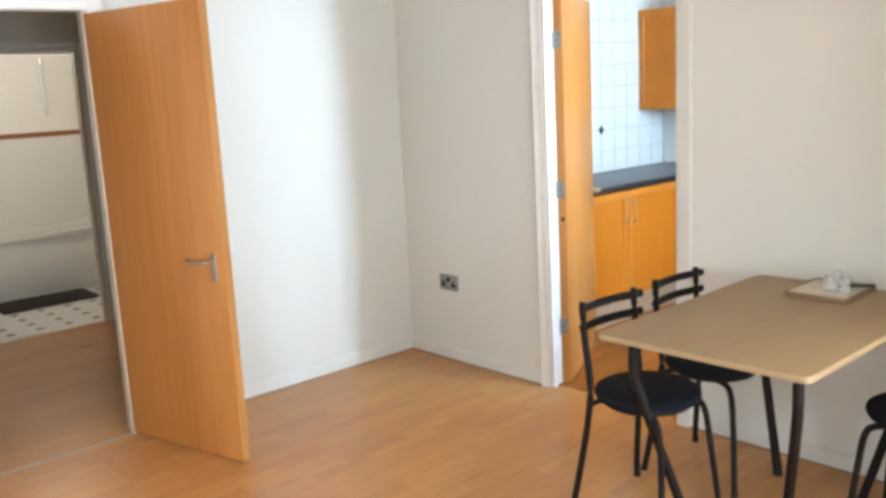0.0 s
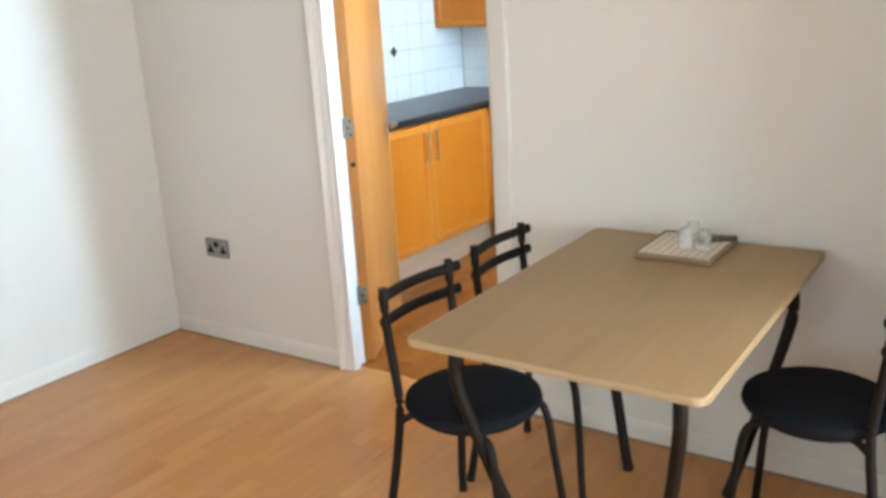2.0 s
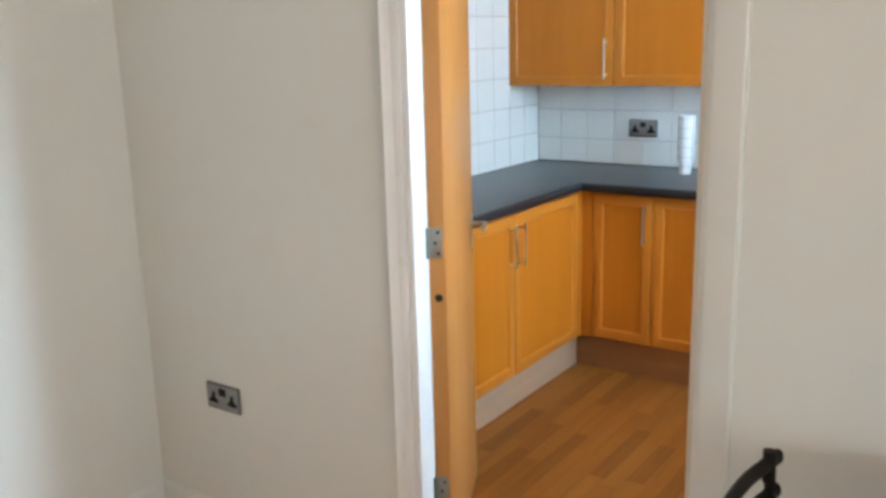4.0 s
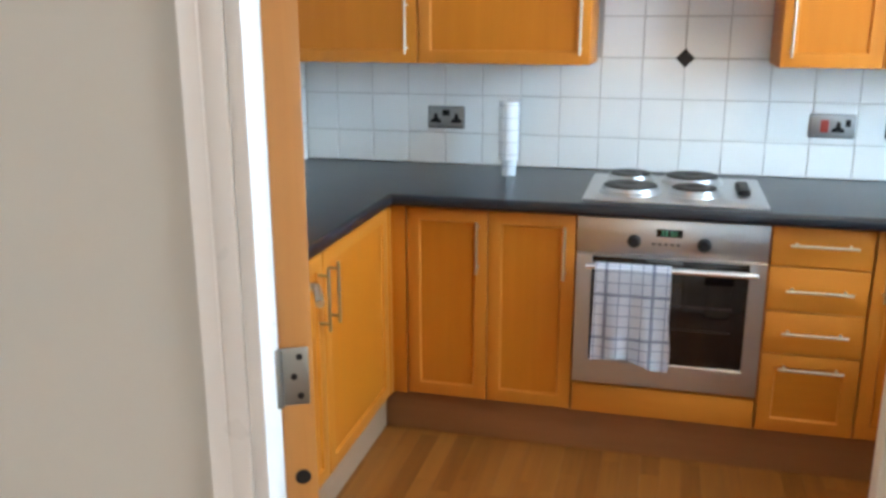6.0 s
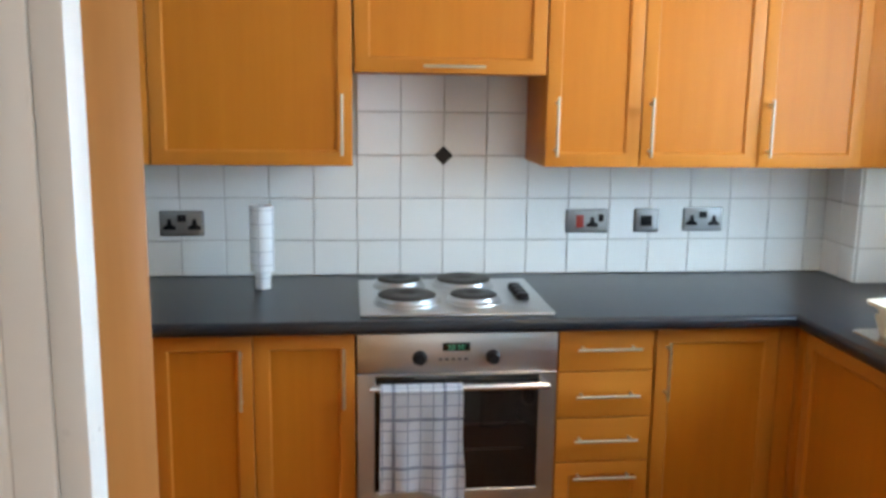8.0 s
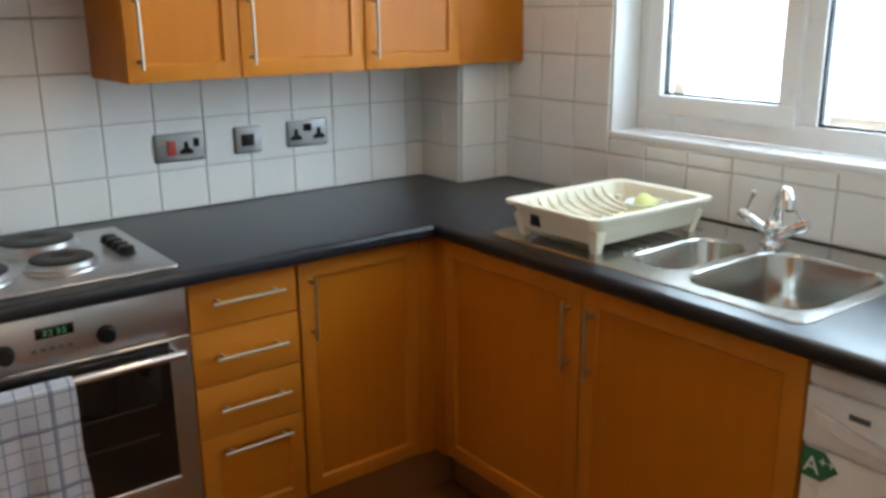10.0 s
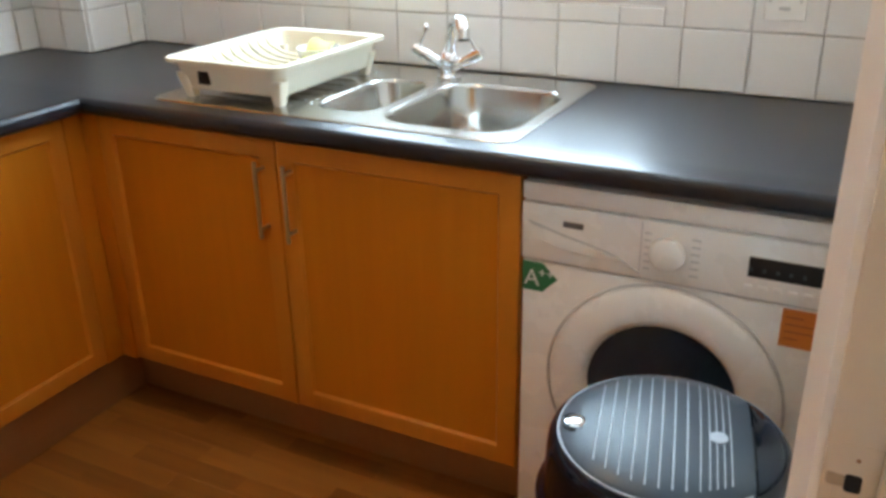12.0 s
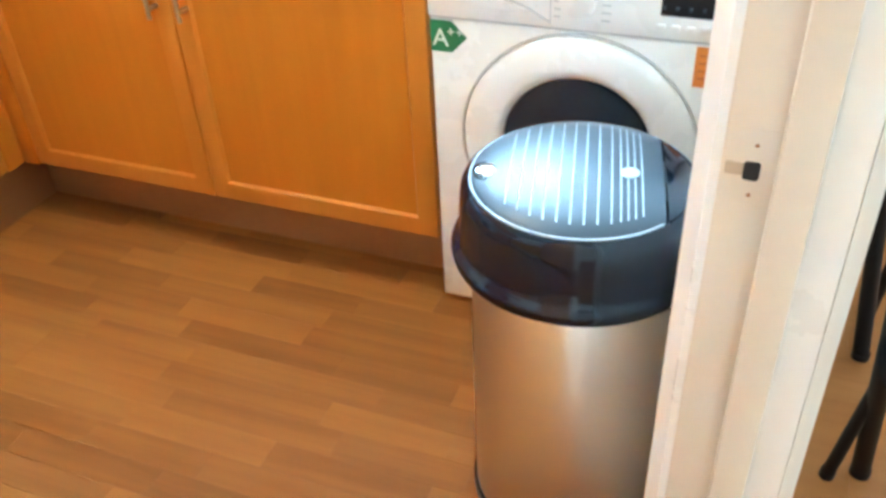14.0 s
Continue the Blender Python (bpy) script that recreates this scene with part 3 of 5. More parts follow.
# ---- windows ----
def window(name, label, m, w, h, mull, d=0.07):
    """White framed window: local x across, z up, facing local -y; mull: the mullion's place across."""
    root = thing(name, label, "window", m, kind="structure")
    fw = 0.05
    fr = part("window_frame", boxes((0, w, 0, d, 0, fw + 0.012, 0.004), (0, w, 0, d, h - fw, h, 0.004), (0, fw, 0.002, d, 0.03, h - 0.03, 0.004), (w - fw, w, 0.002, d, 0.03, h - 0.03, 0.004), (mull - 0.032, mull + 0.032, 0.002, d, 0.03, h - 0.03, 0.004)), UPVC, root)
    x0, x1, z0, z1 = fw - 0.008, mull - 0.022, fw + 0.004, h - fw + 0.008
    sw = 0.058
    sash = part("sash", boxes((x0, x1, -0.014, 0.045, z0, z0 + sw, 0.005), (x0, x1, -0.014, 0.045, z1 - sw, z1, 0.005), (x0, x0 + sw, -0.012, 0.045, z0 + 0.02, z1 - 0.02, 0.005), (x1 - sw, x1, -0.012, 0.045, z0 + 0.02, z1 - 0.02, 0.005)), UPVC, root, "opening sash of white plastic")

    def pane(owner, a, b, c, e):
        g = 0.006
        part("gasket", boxes((a, b, 0.012, 0.030, c, c + g), (a, b, 0.012, 0.030, e - g, e), (a, a + g, 0.012, 0.030, c + g, e - g), (b - g, b, 0.012, 0.030, c + g, e - g)), GASKET, owner, "dark rubber gasket")
        p = part("pane", box(a + g, b - g, 0.018, 0.022, c + g, e - g), glass, owner)
        p.visible_shadow = False
    pane(sash, x0 + sw, x1 - sw, z0 + sw, z1 - sw)
    pane(fr, mull + 0.032, w - fw, fw + 0.012, h - fw)
    return root


win1 = window("window_1", "white plastic window over the sink, one opening sash", pose(XR + 0.115, WY1, WZ0 + 0.006, 0, 0, -90), WY1 - WY0, WZ1 - WZ0 - 0.006, 0.585)
part("window_sill", slab(rrect(-0.004, WY1 - WY0 + 0.004, -0.121, 0.004, 0.004, 2), -0.020, 0.0, 0.004), UPVC, win1, "white window board")
part("reveal", boxes((-0.003, 0.004, -0.116, 0.0, 0.0, WZ1 - WZ0 - 0.008), (WY1 - WY0 - 0.004, WY1 - WY0 + 0.003, -0.116, 0.0, 0.0, WZ1 - WZ0 - 0.008)), UPVC, win1, "white window reveal lining")
window("window_2", "wide white living room window", pose(-0.5, RY - 0.16, 0.6, 0, 0, 0) @ Matrix.Rotation(math.pi, 4, "Z") @ Matrix.Translation((-2.6, 0, 0)), 2.6, 1.5, 1.3)

window("window_3", "wide white end window of the living room", pose(RX + 0.12, -2.0, 0.6, 0, 0, -90), 2.4, 1.5, 1.2)

# ---- outside ----
solid("ground", box(-60, 120, -90, 90, -0.7, -0.5), GRASSM, "grass ground outside the building", "ground")
# self-glowing board in place of the daylit distance
solid("backdrop", box(13.0, 13.1, -22, 24, -0.5, 12), DISTANCE, "glowing board standing in for the overexposed distance outside", "backdrop")

# ---- doors ----


def lever(parent, x, z, y, face, way, label="satin metal lever handle"):
    """Lever handle on a back plate; face: -1 or 1 along local y, way: the lever's direction along x."""
    pl = part("handle", slab(rrect(x - 0.018, x + 0.018, -0.062, 0.062, 0.008, 3), 0, 0.006, 0.002), NICKEL, parent, label, at=Matrix.Translation((0, y, z)) @ Matrix.Rotation(radians(90 if face < 0 else -90), 4, "X"))
    k = 1 if face < 0 else -1
    bm = tube([(x, 0.03 * k, 0.004), (x, 0.03 * k, 0.045), (x + way * 0.02, 0.03 * k, 0.052), (x + way * 0.11, 0.03 * k, 0.050)], 0.009, 10)
    part("lever", bm, NICKEL, pl)


def leaf(name, label, m, w, h, th, lip):
    root = thing(name, label, "door", m, kind="structure")
    part("leaf", box(0.006, w - 0.006, 0.001, th - 0.001, 0.008, h, 0.001), LEAFWOOD, root)
    part("lipping", box(0, 0.006, 0, th, 0.008, h, 0.001), lip, root, "wooden edge strip")
    part("lipping", box(w - 0.006, w, 0, th, 0.008, h, 0.001), lip, root, "wooden edge strip")
    return root


door2 = leaf("door_2", "orange-brown veneered hall door standing open", pose(LX - 0.006, HY1 - 0.012, 0, 0, 0, 14.0), 0.752, 1.96, 0.04, LIPWOOD)
lever(door2, 0.692, 0.868, 0.0, -1, -1)
lever(door2, 0.692, 0.868, 0.04, 1, -1)
door1 = leaf("door_1", "orange-brown veneered kitchen door folded open", pose(0.040, 0.107, 0, 0, 0, 117), 0.70, 1.985, 0.044, LEAFWOOD)
lever(door1, 0.635, 0.915, 0.0, -1, -1)
lever(door1, 0.635, 0.915, 0.044, 1, -1)
for z in (0.31, 1.022, 1.76):
    hg = part("hinge", box(-0.002, 0.0005, 0.006, 0.042, z - 0.041, z + 0.041, 0.0006), HINGE, door1, "steel butt hinge with screws")
    part("knuckle", cyl((-0.004, 0.0465, z - 0.041), (-0.004, 0.0465, z + 0.041), 0.006, n=12), HINGE, hg)
    for dz in (-0.028, 0.0, 0.028):
        part("screw", cyl((-0.0035, 0.018 + 0.008 * (dz == 0), z + dz), (-0.001, 0.018 + 0.008 * (dz == 0), z + dz), 0.0045, n=10), BLACKPL, hg)
part("plugged_hole", cyl((-0.0016, 0.02, 0.872), (0.0, 0.02, 0.872), 0.011, n=14), BLACKPL, door1, "dark round hole in the door edge")


# ---- kitchen units ----
def front_panel(w, h, shaker=True, frame_w=0.058):
    bm = box(0, w, 0, 0.02, 0, h)
    bmesh.ops.bevel(bm, geom=[e for e in bm.edges if all(v.co.y < 0.001 for v in e.verts)], offset=0.0025, segments=2, profile=0.5, affect="EDGES")
    if shaker:
        f = min((f for f in bm.faces if f.normal.y < -0.99), key=lambda f: -f.calc_area())
        bmesh.ops.inset_region(bm, faces=[f], thickness=min(frame_w, h * 0.3), depth=0.0)
        bmesh.ops.inset_region(bm, faces=[f], thickness=0.007, depth=-0.0075)
        f.material_index = 1
    return bm


def bar_handle(parent, spec):
    """Bar on two posts: ('v', x, z0, z1) or ('h', z, x0, x1), in front of local y = 0."""
    k, a, lo, hi = spec
    P = (lambda s, y: (a, y, s)) if k == "v" else (lambda s, y: (s, y, a))
    bm = cyl(P(lo, -0.030), P(hi, -0.030), 0.0046, n=12)
    inset = 0.02
    put_cyl(bm, P(lo + inset, 0.001), P(lo + inset, -0.030), 0.0045, n=10)
    put_cyl(bm, P(hi - inset, 0.001), P(hi - inset, -0.030), 0.0045, n=10)
    part("handle", bm, NICKEL, parent, "slim satin bar handle")


def unit(name, label, m, x0, x1, z0, z1, depth, fronts, group="kitchen units", body=True):
    root = thing(name, label, "cabinet", m, group)
    if body:
        part("body", box(x0 + 0.0015, x1 - 0.0015, 0.0215, depth, z0, z1, 0.001), DOORWOOD, root)
    for kind, a, b, c, d, handle in fronts:
        nm = "drawer_front" if kind in ("drawer", "drawer_panel") else "door" if kind == "door" else "panel"
        bm = front_panel(b - a, d - c, kind in ("door", "drawer_panel"))
        ob = part(nm, bm, [RAILWOOD, DOORWOOD] if kind == "door" else [RAILWOODX, DOORWOODX], root, at=Matrix.Translation((a, 0, c)))
        if handle:
            k, p, lo, hi = handle
            bar_handle(ob, (k, p - a, lo - c, hi - c) if k == "v" else (k, p - c, lo - a, hi - a))
    return root


BD = YB - PY - 0.004
UD = YB - UY - 0.012
base_m, wall_m = pose(0, PY, 0), pose(0, UY, 0)
unit("base_cabinet", "beech-veneer base cabinet with two panelled doors", base_m, -0.37, 0.214, 0.167, ZU - 0.002, BD, [("door", -0.366, -0.083, 0.172, 0.856, ("v", -0.115, 0.64, 0.82)), ("door", -0.080, 0.211, 0.172, 0.856, ("v", 0.178, 0.64, 0.82))])
unit("oven_housing", "beech-veneer housing panel under the built-in oven", base_m, 0.214, 0.813, 0.167, 0.279, BD, [("panel", 0.217, 0.810, 0.169, 0.270, None)])
unit("drawer_unit", "beech-veneer unit of four drawers beside the oven", base_m, 0.813, 1.113, 0.167, ZU - 0.002, BD,
     [("drawer", 0.817, 1.110, 0.730, 0.856, ("h", 0.803, 0.868, 1.063)), ("drawer", 0.817, 1.110, 0.584, 0.726, ("h", 0.657, 0.868, 1.063)),
      ("drawer", 0.817, 1.110, 0.442, 0.580, ("h", 0.517, 0.868, 1.063)), ("drawer_panel", 0.817, 1.110, 0.170, 0.438, ("h", 0.397, 0.868, 1.063))])
unit("corner_cabinet", "beech-veneer corner base cabinet with one door", base_m, 1.113, 1.508, 0.167, ZU - 0.002, BD, [("door", 1.117, 1.505, 0.172, 0.856, ("v", 1.150, 0.64, 0.82))])
unit("sink_cabinet", "beech-veneer sink cabinet with two doors", pose(PX, 1.83, 0, 0, 0, -90), 0.0, 1.127, 0.167, 0.72, XR - PX - 0.004,
     [("door", 0.003, 0.541, 0.175, 0.856, ("v", 0.506, 0.63, 0.81)), ("door", 0.545, 1.124, 0.175, 0.856, ("v", 0.582, 0.63, 0.81))])
unit("end_cabinet", "beech-veneer base cabinet of the short run", pose(PL, 0.78, 0, 0, 0, 90), 0.0, 1.06, 0.167, ZU - 0.002, PL - XL - 0.004,
     [("door", 0.003, 0.478, 0.172, 0.856, ("v", 0.444, 0.64, 0.82)), ("door", 0.482, 1.057, 0.172, 0.856, ("v", 0.518, 0.64, 0.82))])
solid("corner_post_1", boxes((1.509, PX + 0.018, PY + 0.002, PY + 0.02, 0.167, ZU - 0.002, 0.002), (PX + 0.001, PX + 0.019, 1.832, PY + 0.001, 0.167, ZU - 0.002, 0.002)), DOORWOOD, "beech corner post between the runs", "trim")
solid("corner_post_2", boxes((PL - 0.018, -0.371, PY + 0.002, PY + 0.02, 0.167, ZU - 0.002, 0.002), (PL - 0.019, PL - 0.001, 1.842, PY + 0.001, 0.167, ZU - 0.002, 0.002)), DOORWOOD, "beech corner post between the runs", "trim")
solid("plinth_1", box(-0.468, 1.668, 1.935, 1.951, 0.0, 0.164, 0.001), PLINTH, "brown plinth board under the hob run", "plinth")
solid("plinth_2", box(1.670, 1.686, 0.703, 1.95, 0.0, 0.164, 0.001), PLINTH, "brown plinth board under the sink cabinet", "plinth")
solid("plinth_3", box(-0.486, -0.470, 0.78, 1.95, 0.0, 0.164, 0.001), LITPLINTH, "plinth board under the short run, coloured as window-lit", "plinth")
TOP = 2.03
unit("wall_cabinet", "beech-veneer wall cabinet over the socket", wall_m, XL + 0.003, -0.4035, UB, TOP, UD, [("door", XL + 0.006, -0.406, UB, TOP, ("v", -0.441, 1.352, 1.54))])
unit("wall_cabinet", "beech-veneer wall cabinet beside the cooker hood", wall_m, -0.4035, 0.210, UB, TOP, UD, [("door", -0.401, 0.207, UB, TOP, ("v", 0.176, 1.352, 1.54))])
unit("hood_cabinet", "beech-veneer lift-up cabinet over the hob", wall_m, 0.212, 0.815, 1.606, TOP, UD, [("door", 0.214, 0.813, 1.606, TOP, ("h", 1.627, 0.425, 0.617))])
unit("wall_cabinet", "narrow beech-veneer wall cabinet", wall_m, 0.817, 1.128, UB, TOP, UD, [("door", 0.819, 1.126, UB, TOP, ("v", 0.850, 1.352, 1.54))])
unit("wall_cabinet", "beech-veneer wall cabinet over the fused switch", wall_m, 1.128, 1.527, UB, TOP, UD, [("door", 1.130, 1.525, UB, TOP, ("v", 1.157, 1.352, 1.54))])
unit("wall_cabinet", "beech-veneer wall cabinet near the window corner", wall_m, 1.527, 1.888, UB, TOP, UD, [("door", 1.529, 1.886, UB, TOP, ("v", 1.556, 1.352, 1.54))])
solid("filler_panel", box(1.890, XR - 0.004, UY + 0.016, UY + 0.034, UB, TOP, 0.001), DOORWOOD, "beech filler panel beside the wall cabinet", "panel")

# worktop: one U-shaped slab with a cut-out for the sink
SX0, SX1, SY0, SY1 = 1.618, 2.045, 0.756, 1.288
bm = bmesh.new()
gx, gy = [XL + 0.002, FL, FX, SX0, SX1, XR - 0.002], [WT + 0.004, SY0, 0.78, SY1, FY, YB - 0.002]
gv = {}
for i in range(5):
    for j in range(5):
        cx, cy = (gx[i] + gx[i + 1]) / 2, (gy[j] + gy[j + 1]) / 2
        inside = cy > FY or (cx < FL and cy > 0.778) or (cx > FX and not (SX0 < cx < SX1 and SY0 < cy < SY1))
        if inside:
            vs = []
            for key in ((i, j), (i + 1, j), (i + 1, j + 1), (i, j + 1)):
                if key not in gv:
                    gv[key] = bm.verts.new((gx[key[0]], gy[key[1]], ZT))
                vs.append(gv[key])
            bm.faces.new(vs)
r = bmesh.ops.extrude_face_region(bm, geom=list(bm.faces))
bmesh.ops.translate(bm, verts=[v for v in r["geom"] if isinstance(v, bmesh.types.BMVert)], vec=(0, 0, ZU - ZT))
bmesh.ops.recalc_face_normals(bm, faces=bm.faces)


def on_front(e):
    a, b = e.verts[0].co, e.verts[1].co
    if abs(a.z - b.z) > 1e-5:
        return False
    for k, val in ((0, FX), (0, FL)):
        if abs(a[k] - val) < 1e-5 and abs(b[k] - val) < 1e-5 and a.y <= FY + 1e-5 and b.y <= FY + 1e-5:
            return True
    return abs(a.y - FY) < 1e-5 and abs(b.y - FY) < 1e-5 and FL - 1e-5 <= min(a.x, b.x) and max(a.x, b.x) <= FX + 1e-5


bmesh.ops.bevel(bm, geom=[e for e in bm.edges if on_front(e)], offset=0.014, segments=4, profile=0.5, affect="EDGES")
worktop = solid("worktop", bm, WORKTOP, "dark charcoal laminate worktop with a rounded front edge", "worktop", kind="")

# ---- sink and tap ----
sink = thing("sink", "stainless steel one-and-a-half bowl inset sink", "sink")
outer = rrect(1.592, 2.142, 0.738, 1.668, 0.035)
b1, b2 = (1.632, 2.030, 0.766, 1.082, 0.085), (1.672, 2.000, 1.108, 1.272, 0.062)
ZS = ZT + 0.0035
bm = bmesh.new()
for lp in (outer, rrect(*b1), rrect(*b2)):
    vs = [bm.verts.new((x, y, ZS)) for x, y in lp]
    for k in range(len(vs)):
        bm.edges.new((vs[k], vs[(k + 1) % len(vs)]))
bmesh.ops.triangle_fill(bm, use_beauty=True, use_dissolve=False, edges=list(bm.edges))
bmesh.ops.recalc_face_normals(bm, faces=bm.faces)
if sum(f.normal.z for f in bm.faces) < 0:
    bmesh.ops.reverse_faces(bm, faces=list(bm.faces))
part("sink_top", bm, SINKSTEEL, sink)
part("rim", loft([[(x, y, z) for x, y in rrect(1.592 - o, 2.142 + o, 0.738 - o, 1.668 + o, 0.035)] for o, z in ((0, ZS), (0.002, ZS - 0.001), (0.003, ZT + 0.0004))]), SINKSTEEL, sink)


def bowl(name, x0, x1, y0, y1, r, depth):
    loops = []
    for o, z in ((-0.0005, 0), (0.003, -0.003), (0.006, -0.010), (0.014, -depth * 0.6), (0.022, -depth + 0.025), (0.032, -depth + 0.008), (0.05, -depth)):
        loops.append([(x, y, ZS + z) for x, y in rrect(x0 + o, x1 - o, y0 + o, y1 - o, max(0.02, r - o * 0.4))])
    bo = part(name, loft(loops, False, True), SINKSTEEL, sink)
    cx, cy = (x0 + x1) / 2, (y0 + y1) / 2
    part("drain", lathe([(0.0, 0.001), (0.012, 0.001), (0.020, 0.004), (0.036, 0.005), (0.041, 0.003), (0.042, 0.0)], 28, (cx, cy, ZS - depth)), CHROME, bo, "round chrome plug hole")


bowl("main_bowl", *b1, 0.155)
bowl("half_bowl", *b2, 0.10)
for k in range(8):
    x = 1.66 + 0.055 * k
    part("drainer_ridge", slab(rrect(x, x + 0.018, 1.312, 1.63, 0.008, 3), ZS - 0.001, ZS + 0.0014, 0.001), SINKSTEEL, sink)
for k in range(4):
    part("overflow_slot", box(1.70 + 0.028 * k, 1.714 + 0.028 * k, 1.282, 1.290, ZS - 0.001, ZS + 0.003, 0.001), CHROME, sink)

tap = thing("mixer_tap", "chrome two-handled mixer tap behind the sink", "tap", pose(2.060, 1.105, ZS))
part("base", lathe([(0.030, 0.0), (0.030, 0.006), (0.024, 0.012), (0.022, 0.030), (0.026, 0.045), (0.024, 0.06), (0.014, 0.07), (0, 0.072)], 28), CHROME, tap)
part("spout", tube([(0, 0, 0.045), (-0.003, -0.006, 0.085), (-0.010, -0.018, 0.122), (-0.026, -0.036, 0.146), (-0.046, -0.054, 0.147), (-0.060, -0.066, 0.128)], 0.0160, 14), CHROME, tap)
part("nozzle", cyl((-0.058, -0.065, 0.132), (-0.065, -0.070, 0.110), 0.0190, 0.0170), CHROME, tap)
for sgn in (1, -1):
    d = Vector((-0.10, 0.86 * sgn, 0.46)).normalized()
    p0 = Vector((0, 0.014 * sgn, 0.03))
    arm = part("valve_arm", tube([p0, p0 + d * 0.035, p0 + d * 0.068], 0.0135, 12), CHROME, tap)
    part("valve_head", cyl(p0 + d * 0.064, p0 + d * 0.092, 0.017, 0.013), CHROME, arm)
    c = p0 + d * 0.080
    part("lever_pin", tube([c, c + Vector((-0.006, -0.014 * sgn, 0.028)), c + Vector((-0.012, -0.030 * sgn, 0.056))], 0.0042, 10), CHROME, arm)
    part("lever_ball", lathe([(0.0, -0.009), (0.006, -0.007), (0.009, 0.0), (0.006, 0.007), (0.0, 0.009)], 16, c + Vector((-0.013, -0.032 * sgn, 0.060))), CHROME, arm)

# ---- dish rack ----
rack = thing("dish_rack", "cream plastic dish drainer standing on the sink", "dish rack", pose(1.83, 1.455, ZS))


def rr3(hx, hy, z, r=0.03):
    return [(x, y, z) for x, y in rrect(-hx, hx, -hy, hy, r)]


part("tray", loft([rr3(0.188, 0.132, 0.020), rr3(0.198, 0.140, 0.026), rr3(0.214, 0.156, 0.085), rr3(0.231, 0.171, 0.088), rr3(0.232, 0.172, 0.097), rr3(0.222, 0.162, 0.100), rr3(0.206, 0.150, 0.095), rr3(0.187, 0.129, 0.040), rr3(0.171, 0.115, 0.034)], True, True), RACKPL, rack)
for k in range(9):
    x = -0.155 + 0.036 * k
    part("plate_rib", tube([(x, 0.152, 0.088), (x + 0.004, 0.132, 0.066), (x + 0.010, 0.09, 0.046), (x + 0.016, 0.03, 0.038)], 0.0062, 8, steps=4), RACKPL, rack)
for sx in (-1, 1):
    for sy in (-1, 1):
        part("foot", loft([[(x, y, z) for x, y in rrect(sx * (0.176 + o) - w, sx * (0.176 + o) + w, sy * (0.120 + o) - w, sy * (0.120 + o) + w, 0.005, 3)] for o, w, z in ((0.006, 0.011, 0.0005), (0.007, 0.012, 0.004), (0.013, 0.017, 0.050), (0.014, 0.017, 0.060))], True, True), RACKPL, rack)
part("maker_label", box(-0.2095, -0.199, 0.050, 0.082, 0.038, 0.072, 0.001), BLACKPL, rack, "small black maker's label with a plain bar")
bm = bmesh.new()
bmesh.ops.create_grid(bm, x_segments=16, y_segments=10, size=0.5)
for v in bm.verts:
    x, y = v.co.x * 0.13, v.co.y * 0.055
    v.co = Vector((x * 0.8 - y * 0.8, x * 0.75 + y * 0.9, 0.018 + 0.016 * noise.noise((x * 22, y * 30, 1.7)) + 0.55 * max(0, x - 0.01)))
r = bmesh.ops.extrude_face_region(bm, geom=list(bm.faces))
bmesh.ops.translate(bm, verts=[v for v in r["geom"] if isinstance(v, bmesh.types.BMVert)], vec=(0, 0, 0.006))
bmesh.ops.recalc_face_normals(bm, faces=bm.faces)
cl = solid("dish_cloth", bm, GREENCL, "crumpled lime green cloth lying in the dish rack", "cloth", kind="", m=pose(1.86, 1.385, ZS + 0.042, 0, 0, -35))
solid("small_bowl", lathe([(0.0, 0.004), (0.026, 0.004), (0.03, 0.0), (0.034, 0.003), (0.05, 0.022), (0.058, 0.045), (0.055, 0.045), (0.046, 0.024), (0.028, 0.009), (0.0, 0.008)], 32), CUPW, "small white bowl drying in the rack", "bowl", kind="", m=pose(1.93, 1.41, ZS + 0.0342))

# ---- cooker ----
oven = thing("oven", "built-in stainless steel oven with a dark glass door", "oven", pose(0.2165, PY - 0.004, 0.281))
OW, OH = 0.594, 0.574
part("body", box(0.004, OW - 0.004, 0.0245, 0.5, 0.0, OH - 0.004), STEEL, oven)
cp = part("control_panel", box(0, OW, 0, 0.024, 0.456, OH, 0.002), STEEL, oven, "brushed steel control panel")
for x in (0.183, 0.400):
    kn = part("knob", lathe([(0.0, -0.028), (0.014, -0.028), (0.017, -0.024), (0.018, -0.008), (0.022, -0.005), (0.022, 0.0)], 28, axis="x"), BLACKPL, cp, "round black control knob", at=Matrix.Translation((x, 0, 0.501)) @ Matrix.Rotation(radians(90), 4, "Z"))
part("display", box(0.250, 0.332, -0.0015, 0.004, 0.520, 0.546, 0.001), OVENGLASS, cp, "dark clock display")
for k in range(4):
    x = 0.266 + 0.012 * k + 0.005 * (k > 1)
    part("clock_digit", boxes((x, x + 0.007, -0.0022, 0.0, 0.5265, 0.5285), (x, x + 0.007, -0.0022, 0.0, 0.5365, 0.5385), (x + 0.0055, x + 0.007, -0.0022, 0.0, 0.5285, 0.5365)), GREENLED, cp)
for k in range(5):
    part("button", box(0.238 + 0.019 * k, 0.250 + 0.019 * k, -0.003, 0.002, 0.492, 0.500, 0.001), LINEGREY, cp)
od = part("oven_door", ring_frame(0, OW, 0, 0.452, 0.052, OW - 0.052, 0.085, 0.445, 0, 0.024), STEEL, oven, "steel framed oven door")
part("glass", box(0.050, OW - 0.050, 0.003, 0.014, 0.082, 0.447, 0.001), OVENGLASS, od, "dark brown oven glass")
